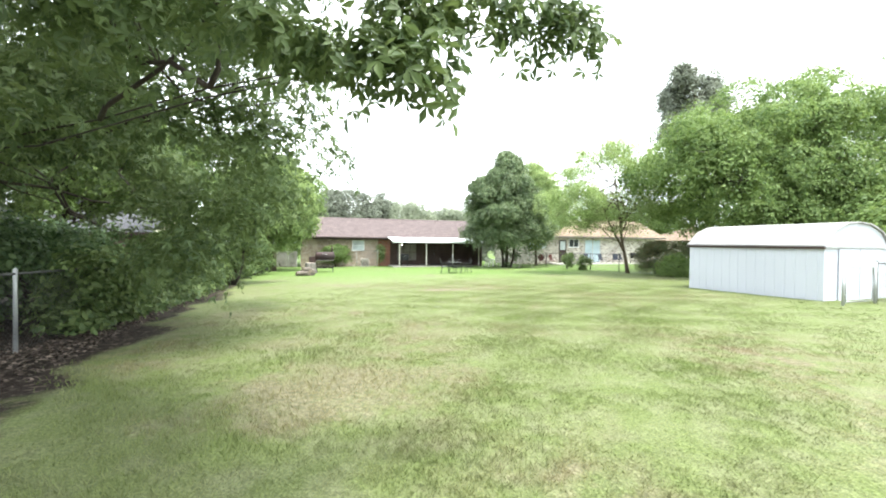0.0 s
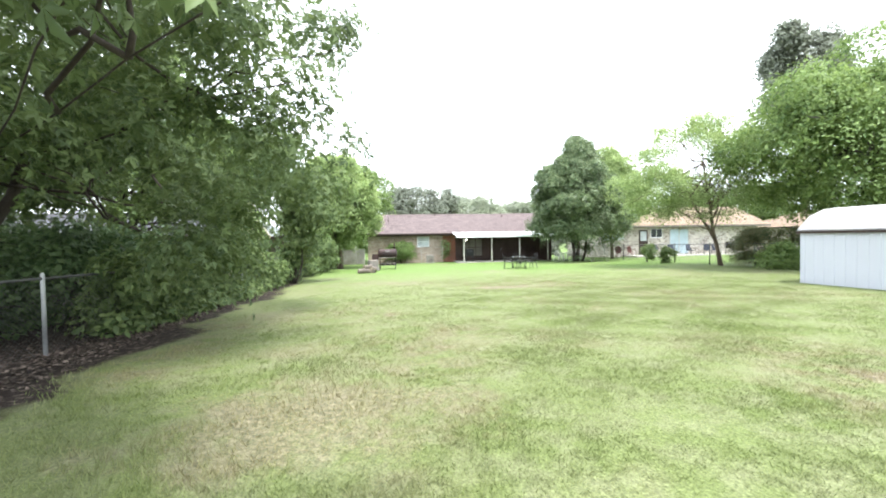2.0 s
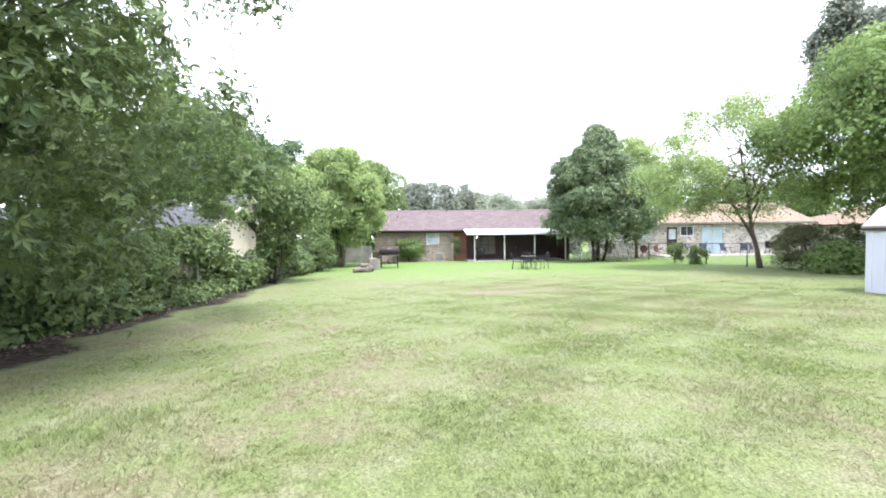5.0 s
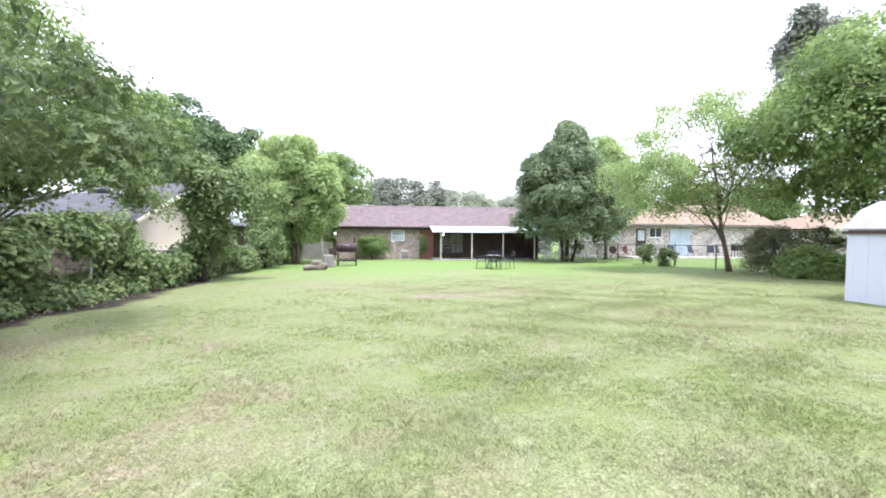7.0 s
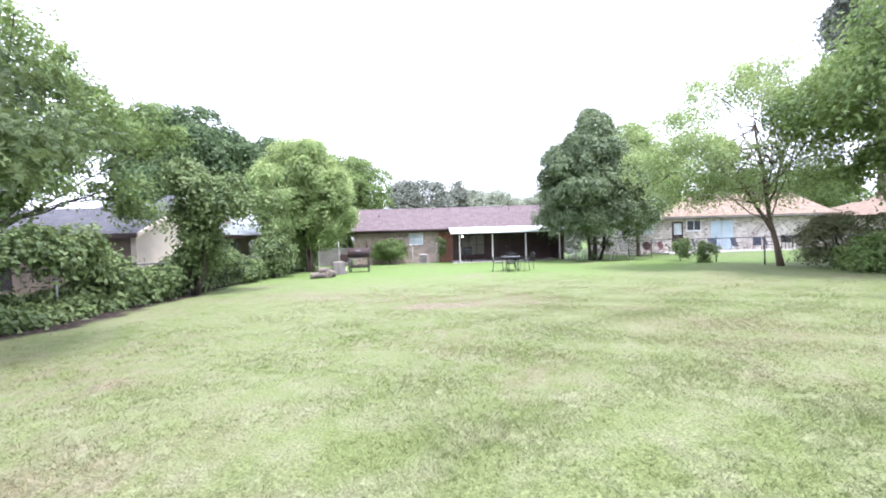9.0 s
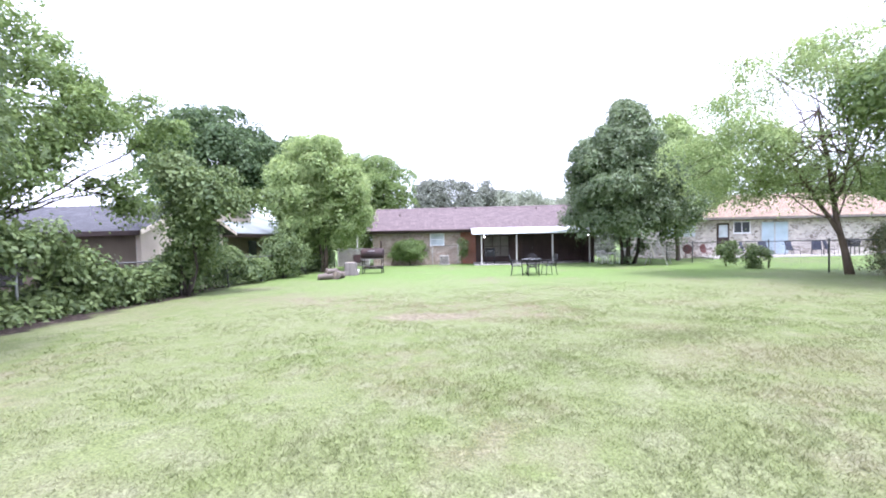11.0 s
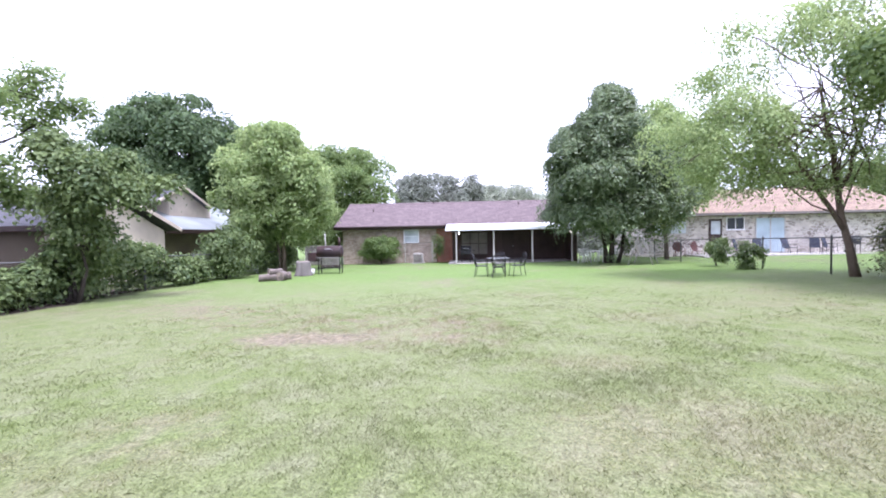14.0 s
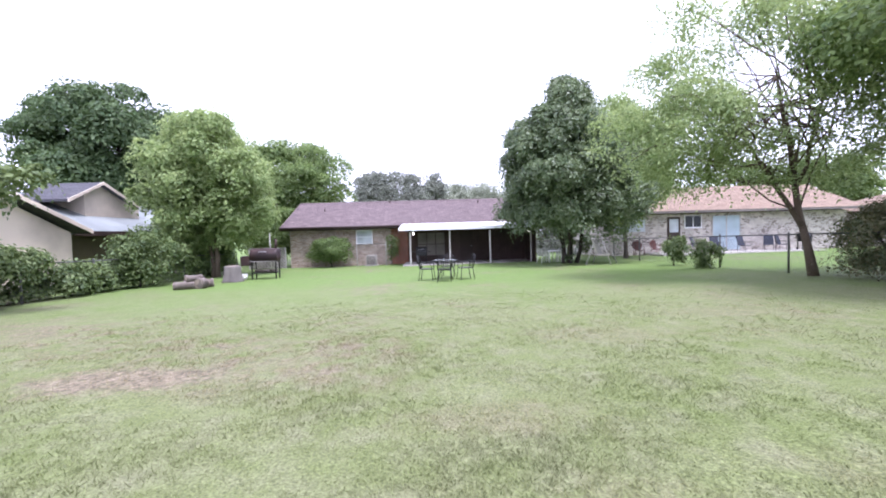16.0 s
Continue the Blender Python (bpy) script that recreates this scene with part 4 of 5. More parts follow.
    tree("far_tree", (47.0, 54.0), lumps(47.0, 54.0, 4.6, 10.0, 4.0, 4.6, 50, 0.22, 79), 30000, 0.32, L_MID, M_BARK, "row of green trees beyond a tan roof", [((47, 54, 5), 0.3, (0, 0))], clump=0.45, limb=0.1)
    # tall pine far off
    tree("pine_tree", (48.5, 45.0), lumps(48.5, 45, 20, 4.4, 4, 8.0, 40, 0.26, 23), 22000, 0.4, L_HAZE_GREY, M_BARK, "tall hazy pine rising above nearer trees", [((48.5, 45, 26), 0.4, (0, 0))], clump=0.5, hollow=0.2, limb=0.1)
    # bushes
    tree("rounded_bush", (1.0, 39.3), lumps(1.0, 39.3, 0.42, 1.65, 0.9, 0.85, 40, 0.24, 24), 14000, 0.1, L_MID, M_BARK_DARK, "rounded green shrub against a brick wall", [((1, 39.3, 0.3), 0.06, (0, 0))], clump=0.13, category="bush", limb=0.02)
    tree("rose_bush", (5.1, 39.4), lumps(5.1, 39.4, 0.5, 0.5, 0.4, 0.9, 12, 0.4, 25), 1600, 0.1, L_HEDGE, M_BARK_DARK, "sparse climbing shrub by a red brick wall", [((5.1, 39.4, 0.8), 0.03, (0, 0))], clump=0.12, category="bush", limb=0.012)
    bl = lumps(20.9, 21.2, 0.7, 2.2, 1.9, 1.25, 44, 0.19, 26)[1:]
    tree("red_tip_bush", (20.4, 21.2), bl, 22000, 0.09, L_RED, M_BARK_DARK, "wide dark shrub with reddish young leaves at the fence", [((20.0, 21.2, 1), 0.07, (0, 0)), ((21.0, 21.0, 1), 0.06, (0.3, 0)), ((19.6, 21.4, 0.9), 0.05, (-0.3, 0))], clump=0.18, category="bush", limb=0.03, hollow=0.3)
    tree("green_bush", (19.6, 19.0), lumps(19.6, 19.0, 0.3, 1.2, 1.4, 0.8, 24, 0.28, 27), 9000, 0.10, L_MID, M_BARK_DARK, "low green shrub beside a shed", [((19.6, 19, 0.6), 0.05, (0, 0))], clump=0.18, category="bush", limb=0.02)
    tree("fence_shrub", (18.7, 29.0), lumps(18.7, 29.0, 0.3, 0.42, 0.42, 0.75, 14, 0.34, 28)[1:], 2200, 0.11, L_HEDGE, M_BARK_DARK, "small upright shrub at a wire fence", [((18.7, 29, 0.4), 0.04, (0, 0))], clump=0.12, category="bush", limb=0.015)
    tree("fence_shrub", (18.8, 27.0), lumps(18.8, 27.0, 0.12, 0.48, 0.48, 0.55, 14, 0.34, 29)[1:], 2000, 0.11, L_HEDGE, M_BARK_DARK, "small upright shrub at a wire fence", [((18.8, 27, 0.3), 0.04, (0, 0))], clump=0.12, category="bush", limb=0.015)
    # vines along the fence
    bl = []
    for y in np.arange(9.4, 36, 0.36):
        top = 1.02 + 0.25 * math.sin(y * 0.9) + g.uniform(-0.2, 0.2) + (0.45 if 12.3 < y < 16.5 else 0) + (0.4 if 28 < y < 31 else 0)
        low = 0.75 if 16.5 < y < 23 else 0.45
        zz = gz(-4.3, y)
        if y < 22 or g.random() < 0.7:
            bl.append((-4.5 + g.uniform(-0.25, 0.25), y, zz + top, 0.5, 0.5, 0.34))
        if g.random() < (0.75 if y < 22 else 0.3):
            bl.append((-4.7 + g.uniform(-0.3, 0.1), y, zz + low * 0.8, 0.5, 0.5, 0.4))
        if y < 19:
            bl.append((-4.5 + g.uniform(-0.3, 0.3), y, zz + 0.2, 0.5, 0.5, 0.3))
    ob = tree("vine_hedge", (-4.5, 20.0), bl, 80000, 0.14, L_HEDGE, M_BARK_DARK, "thick leafy vines grown over a wire fence", [((-4.5, 20.3, 0.6), 0.03, (0, 0))], clump=0.17, category="hedge", hollow=0.7, limb=0.015, limbs=1, kind="stuff")
    tree("fence_bush", (-4.2, 28.2), lumps(-4.0, 28.2, 0.6, 0.9, 1.0, 1.3, 20, 0.32, 31), 8000, 0.13, L_HEDGE, M_BARK_DARK, "tall leafy bush over a wire fence", [((-4.1, 28.2, 0.8), 0.05, (0, 0))], clump=0.18, category="bush", limb=0.02)
    tree("corner_bush", (-4.4, 43.5), lumps(-4.4, 43.5, 1.2, 2.2, 1.6, 2.4, 30, 0.3, 77), 18000, 0.17, L_MID, M_BARK_DARK, "tall green bush beside a house corner", [((-4.4, 43.5, 1.5), 0.06, (0, 0))], clump=0.2, category="bush", limb=0.03)
    tree("corner_bush", (-5.6, 36.0), lumps(-5.6, 36.0, 0.3, 1.5, 1.2, 1.3, 20, 0.3, 78), 12000, 0.15, L_HEDGE, M_BARK_DARK, "leafy bush under a light green tree", [((-5.6, 36, 0.5), 0.05, (0, 0))], clump=0.18, category="bush", limb=0.02)
    tree("understorey_bush", (-6.6, 12.0), lumps(-6.6, 11.5, 0.9, 1.3, 5.0, 1.3, 34, 0.26, 32), 16000, 0.13, L_DARK, M_BARK_DARK, "dark undergrowth behind a wire fence", [((-6.6, 11.6, 0.8), 0.05, (0, 0))], clump=0.2, category="bush", limb=0.02, hollow=0.3)
    tree("understorey_bush", (-9.0, 12.0), lumps(-9.0, 11.0, 0.6, 1.4, 6.0, 1.0, 34, 0.26, 33), 16000, 0.16, L_DARK, M_BARK_DARK, "tall dark shrubs in the shade of a maple", [((-9.0, 11.6, 1.5), 0.06, (0, 0))], clump=0.25, category="bush", limb=0.03, hollow=0.3)


plant_all()


# ---- garden furniture and yard things ----
def rod(parent, name, a, b, r, material, label="", sides=8):
    return part(name, tubed([a, b], r, sides), material, parent, label)


def patio_table():
    x, y = 8.45, 26.6
    t = thing("patio_table", (x, y, gz(x, y)), "small dark iron patio table with a glass top on the lawn", "table")
    bm = bmesh.new()
    bmesh.ops.create_cone(bm, cap_ends=True, segments=40, radius1=0.46, radius2=0.46, depth=0.02, matrix=Matrix.Translation((0, 0, 0.72)))
    part("tabletop", bm, M_GLASSTOP, t, "pale reflective glass top")
    bm = bmesh.new()
    ring = [(0.47 * math.cos(a), 0.47 * math.sin(a), 0.715) for a in np.linspace(0, 2 * math.pi, 41)]
    part("rim", tube(bm, ring, 0.018, 6, False), M_BLACKIRON, t)
    for k in range(4):
        a = math.pi / 4 + k * math.pi / 2
        c, s = math.cos(a), math.sin(a)
        part("leg", tubed([(0.42 * c, 0.42 * s, 0.71), (0.22 * c, 0.22 * s, 0.36), (0.40 * c, 0.40 * s, 0.0)], 0.016, 6), M_BLACKIRON, t)
    part("lower_ring", tube(bmesh.new(), [(0.22 * math.cos(a), 0.22 * math.sin(a), 0.36) for a in np.linspace(0, 2 * math.pi, 21)], 0.01, 5, False), M_BLACKIRON, t)


def iron_chair(m):
    t = new("patio_chair")
    tagged(t, "black wrought iron patio chair with curved back on the lawn", "chair", "chairs round the patio table")
    part("seat", boxed(-0.23, -0.23, 0.42, 0.23, 0.23, 0.445, 0.008), M_BLACKIRON, t)
    part("back_frame", tubed([(-0.23, 0.22, 0.44), (-0.24, 0.30, 0.75), (-0.15, 0.34, 0.90), (0, 0.35, 0.94), (0.15, 0.34, 0.90), (0.24, 0.30, 0.75), (0.23, 0.22, 0.44)], 0.014, 6), M_BLACKIRON, t)
    for k in range(5):
        u = -0.14 + 0.07 * k
        part("back_bar", tubed([(u, 0.23, 0.45), (u, 0.31, 0.75), (u * 0.9, 0.345, 0.905)], 0.007, 5), M_BLACKIRON, t)
    for s in (-1, 1):
        part("armrest", tubed([(s * 0.24, 0.29, 0.70), (s * 0.27, 0.05, 0.68), (s * 0.26, -0.2, 0.64), (s * 0.25, -0.23, 0.44)], 0.014, 6), M_BLACKIRON, t)
        part("leg", tubed([(s * 0.22, -0.22, 0.43), (s * 0.24, -0.25, 0.2), (s * 0.25, -0.27, 0.0)], 0.014, 6), M_BLACKIRON, t)
        part("leg", tubed([(s * 0.22, 0.21, 0.43), (s * 0.23, 0.24, 0.2), (s * 0.24, 0.28, 0.0)], 0.014, 6), M_BLACKIRON, t)
    t.matrix_world = m
    return t


M_GLASSTOP = mat("glass_table_top", (0.45, 0.48, 0.48), 0.08, vary=0.03, scale=2, bump=0.0, spec=0.6)
patio_table()
first = iron_chair(pose(7.75, 26.4, gz(7.75, 26.4), 0, 0, 80))
for cx, cy, cr in ((9.2, 26.3, -75), (8.6, 27.5, -8), (8.4, 25.75, 175)):
    copy_thing(first, pose(cx, cy, gz(cx, cy), 0, 0, cr))


def smoker():
    x, y = 0.05, 30.6
    t = thing("barrel_smoker", (x, y, gz(x, y)), "rusty black barrel smoker grill on a steel stand", "grill")
    bm = bmesh.new()
    prof = [(-0.55, 0.05), (-0.55, 0.24), (-0.53, 0.27), (0.53, 0.27), (0.55, 0.24), (0.55, 0.05)]
    tube(bm, [(u, 0, 0.98) for u, r in prof], [r for u, r in prof], 24)
    body = part("barrel", bm, M_RUST, t)
    bm = bmesh.new()
    lid = [(0.275 * math.cos(a), 0.98 + 0.275 * math.sin(a)) for a in np.linspace(0.15, math.pi - 0.5, 14)]
    part("lid", prism(lid + [(0.262 * math.cos(a), 0.98 + 0.262 * math.sin(a)) for a in np.linspace(math.pi - 0.5, 0.15, 14)], 'x', -0.45, 0.45), M_RUST, t)
    part("handle", tubed([(-0.15, -0.26, 1.10), (-0.15, -0.33, 1.12), (0.15, -0.33, 1.12), (0.15, -0.26, 1.10)], 0.012, 6), M_GALV, t)
    part("firebox", boxed(-0.95, -0.2, 0.55, -0.56, 0.2, 0.95, 0.02), M_RUST, t)
    part("chimney", tubed([(0.42, 0.05, 1.2), (0.42, 0.05, 1.62)], 0.045), M_RUST, t)
    for u in (-0.48, 0.48):
        for v in (-0.2, 0.2):
            part("leg", boxed(u - 0.02, v - 0.02, 0, u + 0.02, v + 0.02, 0.78), M_BLACKIRON, t)
    part("shelf", boxed(-0.52, -0.24, 0.24, 0.52, 0.24, 0.27, 0.005), M_BLACKIRON, t)
    t.scale = (1.15, 1.15, 1.15)
    part("front_shelf", boxed(-0.5, -0.5, 0.72, 0.5, -0.24, 0.745, 0.005), M_GREYWOOD, t)
    for u, v in ((-0.36, 0.0), (0.04, 0.1), (0.4, -0.05), (0.0, -0.12)):
        w = thing("firewood", (x + u, y + v, gz(x, y) + 0.3105), "split pale log on a grill shelf", "firewood", "firewood on the grill shelf")
        part("bark", tubed([(-0.16, 0, 0.07), (0.16, 0.02, 0.07)], 0.07, 9), M_LOG, w)
    w = thing("paint_bucket", (-0.75, 30.1, gz(-0.75, 30.1)), "small white plastic bucket on the grass by a grill", "bucket")
    part("body", tubed([(0, 0, 0), (0, 0, 0.28)], [0.11, 0.14], 16), M_PLASTIC, w)
    part("rim", tubed([(0, 0, 0.265), (0, 0, 0.285)], 0.148, 16), M_PLASTIC, w)


def rough_log(name, at, length, r, turn, tilt, label, category, group=""):
    g = np.random.default_rng(int(abs(at[0]) * 100 + at[1]))
    t = thing(name, at, label, category, group)
    bm = bmesh.new()
    tube(bm, [(-length / 2 + length * k / 6, 0, 0) for k in range(7)], [r * (1 + g.uniform(-0.08, 0.08)) for k in range(7)], 14)
    for v in bm.verts:
        v.co += Vector(g.normal(0, r * 0.11, 3))
    part("bark", bm, M_LOG, t)
    for u in (-1, 1):
        part("cut_face", tubed([(u * (length / 2 - 0.01), 0, 0), (u * (length / 2 + 0.012), 0, 0)], r * 0.93, 14), M_CUT, t, "pale sawn end")
    t.matrix_world = pose(*at, 0, tilt, turn)


M_CUT = mat("sawn_wood", (0.27, 0.22, 0.18), 0.9, vary=0.2, scale=8, fine=40, bump=0.3)
smoker()
for lx, ly, ln, r, tn, dz in ((-1.25, 26.4, 0.75, 0.15, 25, 0.14), (-1.05, 26.75, 0.7, 0.16, 35, 0.15), (-0.85, 27.05, 0.5, 0.17, 30, 0.16), (-1.05, 26.6, 0.55, 0.13, 45, 0.38), (-0.72, 26.55, 0.32, 0.2, 75, 0.19)):
    rough_log("log", (lx, ly, gz(lx, ly) + dz), ln, r, tn, 0, "grey weathered cut log lying on the grass", "log", "cut logs on the lawn")


def stump(x, y, r, h):
    g = np.random.default_rng(11)
    t = thing("tree_stump", (x, y, gz(x, y)), "thick grey tree stump standing on the lawn", "stump")
    bm = bmesh.new()
    tube(bm, [(0, 0, -0.05), (0, 0, 0.1), (0, 0, h * 0.5), (0, 0, h * 0.9), (0, 0, h)], [r * 1.5, r * 1.2, r * 1.03, r * 0.98, r * 0.93], 36)
    for v in bm.verts:
        a = math.atan2(v.co.y, v.co.x)
        v.co.x *= 1 + 0.08 * math.sin(5 * a) + 0.04 * math.sin(13 * a) + g.uniform(-0.04, 0.04)
        v.co.y *= 1 + 0.08 * math.sin(5 * a) + 0.04 * math.sin(13 * a) + g.uniform(-0.04, 0.04)
    part("bark", bm, M_GREYWOOD, t)
    part("cut_face", tubed([(0, 0, h - 0.01), (0, 0, h + 0.012)], r * 0.84, 22), M_CUT, t)


stump(-0.9, 29.3, 0.33, 0.70)


def swing():
    x, y = 16.8, 32.3
    t = thing("garden_swing", (x, y, gz(x, y)), "pale metal A-frame garden swing with a hanging bench on grass", "swing", turn=58)
    for s in (-0.9, 0.9):
        for v in (-0.6, 0.6):
            part("leg", tubed([(s, v, 0), (s * 0.92, 0, 1.85)], 0.024), M_POST, t)
        part("cross_bar", tubed([(s * 0.95, -0.25, 1.08), (s * 0.95, 0.25, 1.08)], 0.016), M_POST, t)
    part("top_bar", tubed([(-0.86, 0, 1.86), (0.86, 0, 1.86)], 0.026), M_POST, t)
    part("seat", boxed(-0.6, -0.35, 0.46, 0.6, 0.1, 0.51, 0.015), M_SEAT, t)
    b = part("backrest", prism([(0.08, 0.48), (0.14, 0.48), (0.38, 1.25), (0.32, 1.27)], 'x', -0.6, 0.6), M_SEAT, t, "sun-bleached sloping backrest")
    for k in range(7):
        u = -0.54 + 0.18 * k
        part("slat", prism([(0.06, 0.5), (0.075, 0.5), (0.315, 1.27), (0.30, 1.27)], 'x', u - 0.03, u + 0.03), M_POST, b)
    for s in (-0.6, 0.6):
        part("hanger", tubed([(s, -0.3, 0.48), (s * 1.1, 0, 1.85), (s, 0.3, 1.1)], 0.01, 5), M_POST, t)


swing()


def plastic_chair(m, label="white plastic garden chair beside a dense tree", group="plastic chairs by the tree"):
    t = new("plastic_chair")
    tagged(t, label, "chair", group)
    part("seat", boxed(-0.22, -0.22, 0.40, 0.22, 0.22, 0.43, 0.012), M_PLASTIC, t)
    bm = bmesh.new()
    part("back_frame", tubed([(-0.22, 0.2, 0.42), (-0.24, 0.32, 0.78), (0, 0.36, 0.86), (0.24, 0.32, 0.78), (0.22, 0.2, 0.42)], 0.025, 8), M_PLASTIC, t)
    for k in range(4):
        u = -0.135 + 0.09 * k
        part("back_slat", tubed([(u, 0.21, 0.42), (u, 0.34, 0.83)], 0.02, 6), M_PLASTIC, t)
    for s in (-1, 1):
        part("armrest", tubed([(s * 0.25, 0.28, 0.66), (s * 0.27, -0.15, 0.64), (s * 0.25, -0.24, 0.0)], 0.025, 8), M_PLASTIC, t)
        part("leg", tubed([(s * 0.21, 0.2, 0.41), (s * 0.25, 0.3, 0.0)], 0.024, 8), M_PLASTIC, t)
    t.matrix_world = m
    return t


pc = plastic_chair(pose(14.5, 35.2, gz(14.5, 35.2), 0, 0, 110))
for cx, cy, cr in ((15.7, 35.6, -30), (16.4, 35.9, -80), (15.0, 36.1, 20)):
    copy_thing(pc, pose(cx, cy, gz(cx, cy), 0, 0, cr))
far_chair = copy_thing(pc, pose(18.2, 9.6, gz(18.2, 9.6), 0, 0, 120))
tagged(far_chair, "white plastic garden chair behind a wire gate", "chair", "chairs behind the gate")
tagged(copy_thing(pc, pose(19.2, 10.3, gz(19.2, 10.3), 0, 0, 60)), "white plastic garden chair behind a wire gate", "chair", "chairs behind the gate")


def plastic_table():
    x, y = 15.15, 35.3
    t = thing("plastic_table", (x, y, gz(x, y)), "white plastic garden table beside a dense tree", "table")
    part("tabletop", boxed(-0.4, -0.4, 0.66, 0.4, 0.4, 0.7, 0.015), M_PLASTIC, t)
    for u in (-0.33, 0.33):
        for v in (-0.33, 0.33):
            part("leg", tubed([(u, v, 0.66), (u * 1.08, v * 1.08, 0)], 0.025), M_PLASTIC, t)


plastic_table()


def wire_gate():
    x, y = 13.7, 7.85
    z = gz(x, y)
    t = thing("wire_gate", (x, y, z), "grey steel tube gate with woven wire standing by a shed", "gate")
    part("post", tubed([(0, 0, -0.2), (0, 0, 1.16)], 0.035), M_GALV, t)
    part("post", tubed([(1.5, 0.1, -0.2), (1.5, 0.1, 1.2)], 0.035), M_GALV, t)
    part("gate_frame", tubed([(0.08, 0, 0.1), (0.08, 0, 1.02), (0.12, 0, 1.06), (1.36, 0.09, 1.06), (1.4, 0.1, 1.02), (1.4, 0.1, 0.1), (0.08, 0, 0.1)], 0.022), M_GALV, t)
    for k in range(14):
        u = 0.17 + 0.09 * k
        part("wire", tubed([(u, 0.07 * u, 0.1), (u, 0.07 * u, 1.06)], 0.0022, 4), M_WIRE, t)
    for zz in (0.3, 0.85):
        part("hinge", tubed([(0, 0, zz), (0.09, 0, zz)], 0.02, 6), M_GALV, t)


wire_gate()
chain_fence("chain_link_fence", (15.25, 7.95), (24.0, 8.6), 1.15, "grey chain-link fence running on from a gate", 2.9)
chain_fence("chain_link_fence", (14.7, 38.6), (19.3, 36.5), 1.25, "grey chain-link fence between a porch and the neighbour's lawn", 2.3)
chain_fence("dog_pen_fence", (2.85, 38.7), (4.8, 38.7), 1.5, "low wire pen with pale posts against a brick wall", 1.95, steel=M_POST)


def lattice_panel():
    x, y = -5.0, 40.2
    z = gz(x, y)
    t = thing("lattice_panel", (x, y, z), "pale weathered lattice panel beside a brick house", "fence panel")
    w, h = 2.6, 1.45
    for a in (0, w - 0.07):
        part("post", boxed(a, -0.04, -0.1, a + 0.07, 0.04, h), M_POST, t)
    part("backing", boxed(0.07, 0.015, 0.05, w - 0.07, 0.03, h - 0.03), M_POST, t)
    for k in range(18):
        u = -1.2 + 0.21 * k
        a, b = max(u, 0.07), min(u + 1.4, w - 0.07)
        if b - a < 0.1:
            continue
        za, zb = h - 0.03 - (a - u), h - 0.03 - (b - u)
        part("slat", prism([(a, za - 0.05), (a, za), (b, zb), (b, zb - 0.05)], 'y', -0.012, 0.012), M_TRIM, t)
    part("top_rail", boxed(0, -0.035, h, w, 0.035, h + 0.05), M_POST, t)
    p = thing("steel_pole", (-3.1, 39.2, gz(-3.1, 39.2)), "slim white steel pole beside a house corner", "pole")
    part("pole", tubed([(0, 0, -0.1), (0, 0, 2.4)], 0.035), M_POST, p)
    part("cap", tubed([(0, 0, 2.4), (0, 0, 2.46)], [0.045, 0.02]), M_POST, p)


lattice_panel()


def kettle_grill(x, y, label):
    z = gz(x, y) if y < 37 else (-0.69 if x < 15 else -0.5)
    t = thing("cart_grill", (x, y, z), label, "grill")
    part("body", boxed(-0.35, -0.22, 0.55, 0.35, 0.22, 0.85, 0.03), M_BLACKIRON, t)
    part("lid", prism([(-0.24, 0.86), (-0.2, 1.05), (-0.08, 1.14), (0.12, 1.14), (0.22, 1.02), (0.24, 0.86)], 'x', -0.36, 0.36), M_BLACKIRON, t)
    part("handle", tubed([(-0.2, -0.27, 0.97), (0.2, -0.27, 0.97)], 0.014, 6), M_GALV, t)
    for s in (-1, 1):
        part("side_shelf", boxed(min(s * 0.36, s * 0.62), -0.2, 0.8, max(s * 0.36, s * 0.62), 0.2, 0.83, 0.006), M_BLACKIRON, t)
        for v in (-0.18, 0.18):
            part("leg", boxed(s * 0.3 - 0.02, v - 0.02, 0.0, s * 0.3 + 0.02, v + 0.02, 0.56), M_BLACKIRON, t)
    part("wheel", tubed([(-0.34, 0.2, 0.09), (-0.31, 0.2, 0.09)], 0.09, 16), M_BLACKIRON, t)


kettle_grill(7.2, 38.0, "black gas grill standing under a porch roof")
kettle_grill(33.4, 38.6, "black gas grill on a neighbour's patio")


def lawn_chair(m, material, label, group):
    t = new("patio_chair")
    tagged(t, label, "chair", group)
    part("seat", boxed(-0.27, -0.26, 0.36, 0.27, 0.26, 0.40, 0.012), material, t)
    part("backrest", prism([(0.22, 0.4), (0.27, 0.4), (0.46, 1.0), (0.41, 1.02)], 'x', -0.27, 0.27), material, t)
    for s in (-1, 1):
        part("armrest", tubed([(s * 0.3, 0.36, 0.62), (s * 0.31, -0.24, 0.60), (s * 0.3, -0.28, 0.0)], 0.018, 6), M_BLACKIRON, t)
        part("leg", tubed([(s * 0.28, 0.3, 0.6), (s * 0.29, 0.34, 0.0)], 0.018, 6), M_BLACKIRON, t)
    t.matrix_world = m
    return t


M_BLUEFAB = mat("dark_blue_fabric", (0.04, 0.045, 0.065), 0.9, vary=0.1, scale=6)
for cx, cr in ((26.2, 40), (27.5, -10), (29.5, 15), (31.2, -30), (32.2, 30)):
    lawn_chair(pose(cx, 38.9, -0.5, 0, 0, cr), M_BLUEFAB, "dark patio chair on a neighbour's concrete patio", "chairs on the patio")


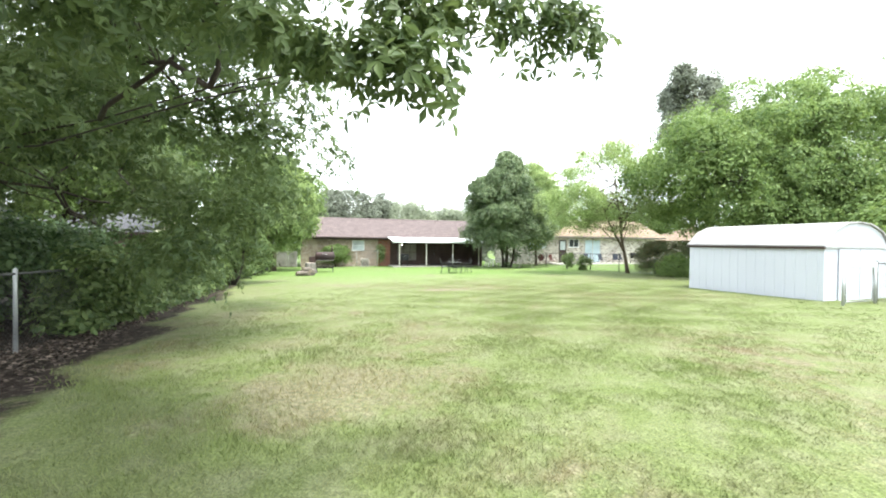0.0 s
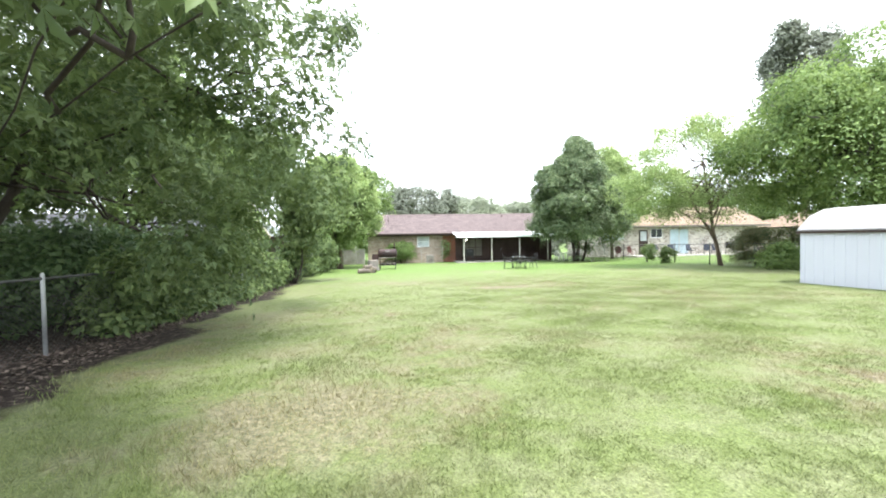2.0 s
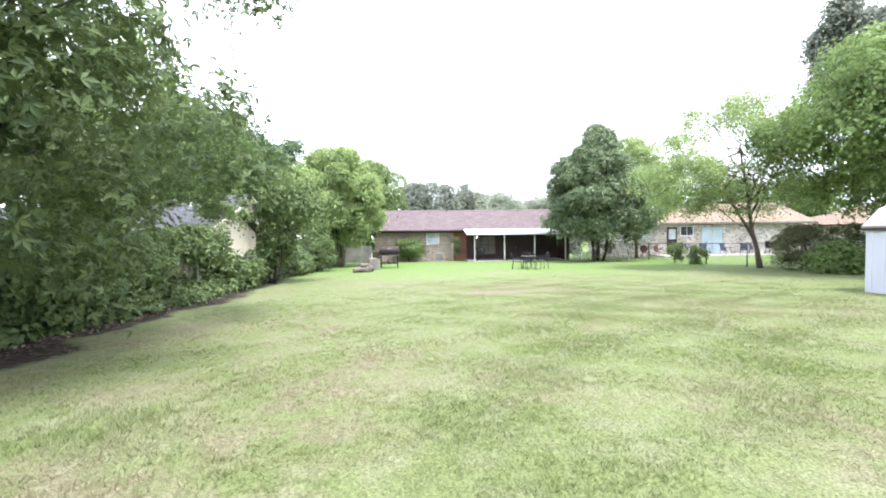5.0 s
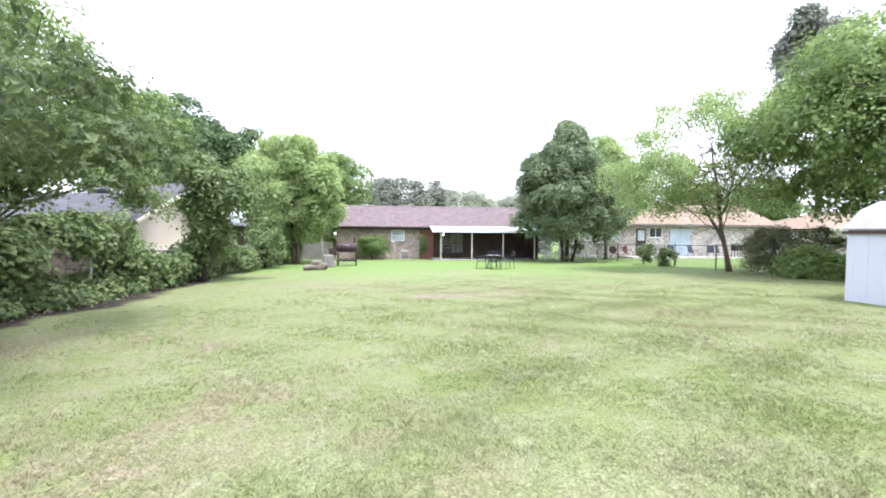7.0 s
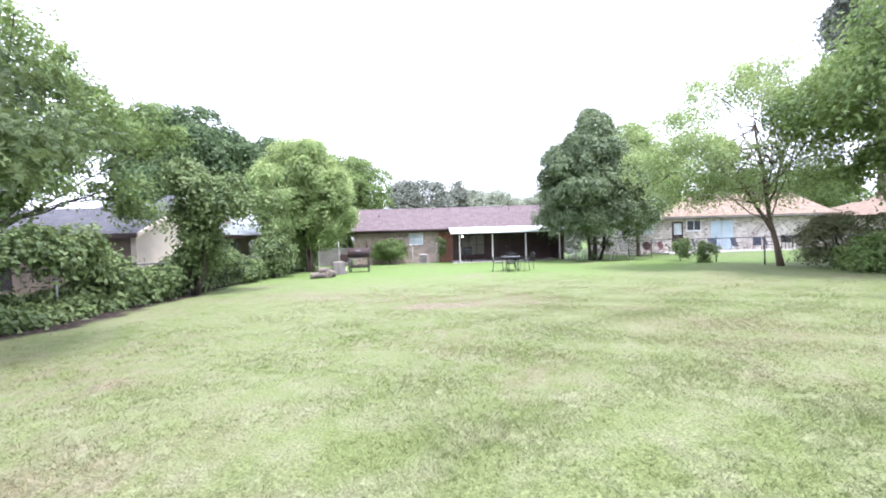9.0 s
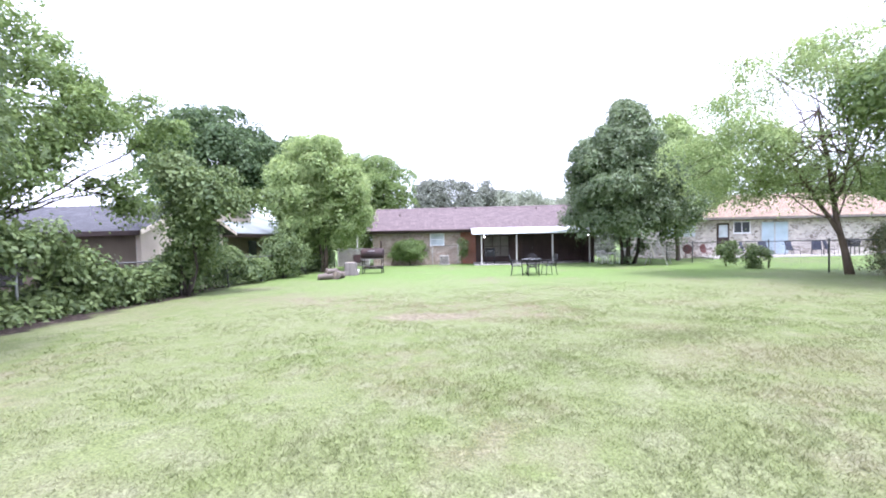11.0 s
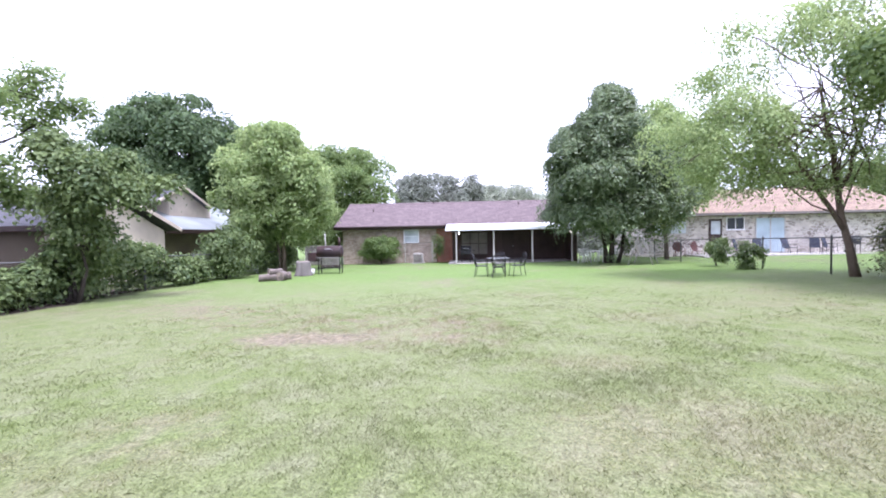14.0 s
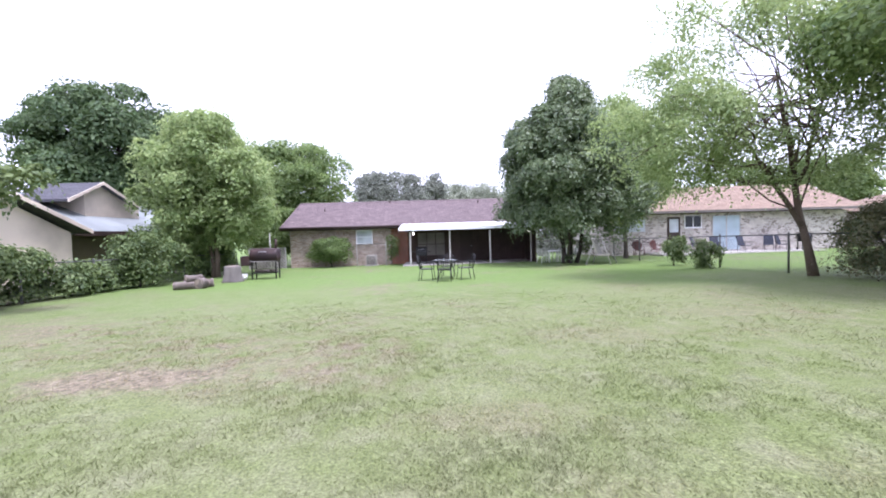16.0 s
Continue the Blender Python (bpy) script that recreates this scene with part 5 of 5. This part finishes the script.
def shell_chair(m):
    """A metal lawn chair with a scalloped round back."""
    t = new("shell_chair")
    tagged(t, "rusty red metal shell-back lawn chair by a stone wall", "chair", "red chairs by the wall")
    bm = bmesh.new()
    lo = [bm.verts.new((0, 0.24, 0.72))]
    rim = [bm.verts.new(((0.34 + 0.025 * math.cos(9 * a)) * math.sin(a), 0.30 - 0.10 * math.cos(a) ** 2 + 0.06 * math.cos(a), 0.72 + (0.36 + 0.025 * math.cos(9 * a)) * math.cos(a))) for a in np.linspace(0, 2 * math.pi, 36, endpoint=False)]
    for k in range(36):
        bm.faces.new((lo[0], rim[k], rim[(k + 1) % 36]))
    bmesh.ops.solidify(bm, geom=list(bm.faces), thickness=0.02)
    part("backrest", bm, M_RED, t)
    part("seat", prism([(0.3 * math.sin(a), 0.28 * math.cos(a)) for a in np.linspace(0, 2 * math.pi, 20, endpoint=False)], 'z', 0.38, 0.41), M_RED, t)
    for q in (-1, 1):
        part("armrest", tubed([(q * 0.3, 0.25, 0.7), (q * 0.34, -0.1, 0.62), (q * 0.32, -0.26, 0.55), (q * 0.3, -0.28, 0.0)], 0.018, 6), M_RED, t)
        part("leg", tubed([(q * 0.24, 0.2, 0.4), (q * 0.27, 0.3, 0.0)], 0.018, 6), M_RED, t)
    t.matrix_world = m
    return t


shell = shell_chair(pose(22.3, 39.4, gz(22.3, 39.4), 0, 0, -8))
copy_thing(shell, pose(23.6, 39.4, gz(23.6, 39.4), 0, 0, 25))


def air_unit():
    t = thing("air_conditioner", (3.7, 39.6, gz(3.7, 39.6)), "grey outdoor air conditioner against a brick wall", "air conditioner")
    part("casing", boxed(-0.35, -0.3, 0.05, 0.35, 0.3, 0.75, 0.03), M_CONCRETE, t)
    part("pad", boxed(-0.45, -0.4, -0.05, 0.45, 0.4, 0.05), M_CONCRETE, t)
    for k in range(7):
        part("louvre", boxed(-0.3, -0.312, 0.14 + 0.08 * k, 0.3, -0.3, 0.17 + 0.08 * k), M_TRIM, t)


air_unit()


# ---- grass blades and leaf litter ----
def grass():
    tufts, per = 125000, 6
    n = tufts * per
    u = RNG.uniform(-0.15, 1.15, tufts)
    ahead = 1.2 + 9.5 * RNG.uniform(0, 1, tufts) ** 1.3
    a = math.radians(53) + RNG.uniform(-1.15, 1.5, tufts)
    x, y = 8.0 * u + ahead * np.cos(a), 10.9 * u + ahead * np.sin(a)
    x, y = (np.repeat(q, per) + RNG.normal(0, 0.022, n) for q in (x, y))
    tuft = RNG.normal(0, 0.5, n)
    edge = -2.5 - 0.055 * y + 0.9 * np.sin(y * 1.7) * 0.4 + tuft * 0.25
    keep = (x > edge) & (x < 18.5) & ((x < 14.2) | (y < 8.8) | (y > 13.6))
    for cx, cy, rx, ry, bare in BARE:
        d = ((x - cx) / rx) ** 2 + ((y - cy) / ry) ** 2
        keep &= (d + RNG.normal(0, 0.25, n) > 0.8) | (RNG.random(n) > bare * 0.8)
    x, y = x[keep], y[keep]
    m = len(x)
    z = -0.05 - 0.02 * y + 0.008 * x - 0.006
    h = RNG.uniform(0.03, 0.068, m) * (0.75 + 0.35 * np.sin(x * 2.1 + 1.3 * np.sin(y * 1.7)) * np.sin(y * 2.7)) * (0.7 + 0.7 * np.clip((2.0 - x) / 2.5, 0, 1) * np.clip((9.0 - y) / 3.0, 0, 1))
    t = RNG.uniform(0, 2 * math.pi, m)
    w = RNG.uniform(0.003, 0.0055, m)
    lean = RNG.uniform(0.01, 0.06, m)
    t2 = RNG.uniform(0, 2 * math.pi, m)
    v = np.empty((m, 3, 3), np.float32)
    v[:, 0] = np.stack([x - w * np.cos(t), y - w * np.sin(t), z], 1)
    v[:, 1] = np.stack([x + w * np.cos(t), y + w * np.sin(t), z], 1)
    v[:, 2] = np.stack([x + lean * np.cos(t2), y + lean * np.sin(t2), z + h], 1)
    ob = raw("grass", v.reshape(-1, 3), np.arange(m * 3).reshape(-1, 3), M_BLADE)
    tagged(ob, "short mown lawn grass, green with dry tufts", "grass", kind="stuff")
    # dead leaves on the strip under the trees
    n = 5200
    y = RNG.uniform(3.0, 24.0, n)
    x = -3.0 - 0.06 * y - np.abs(RNG.normal(0, 0.9, n))
    c = np.stack([x, y, -0.05 - 0.02 * y + 0.008 * x + 0.03], 1)
    v, f = leaf_arrays(c, np.tile([0, 0, 1.6], (n, 1)), 0.075)
    ob = raw("leaf_litter", v, f, M_LITTER)
    tagged(ob, "dry pale fallen leaves on dark soil", "fallen leaves", kind="stuff")


M_LITTER = mat("dead_leaves", (0.12, 0.095, 0.08), 0.9, vary=0.3, scale=5, island=0.9)
grass()
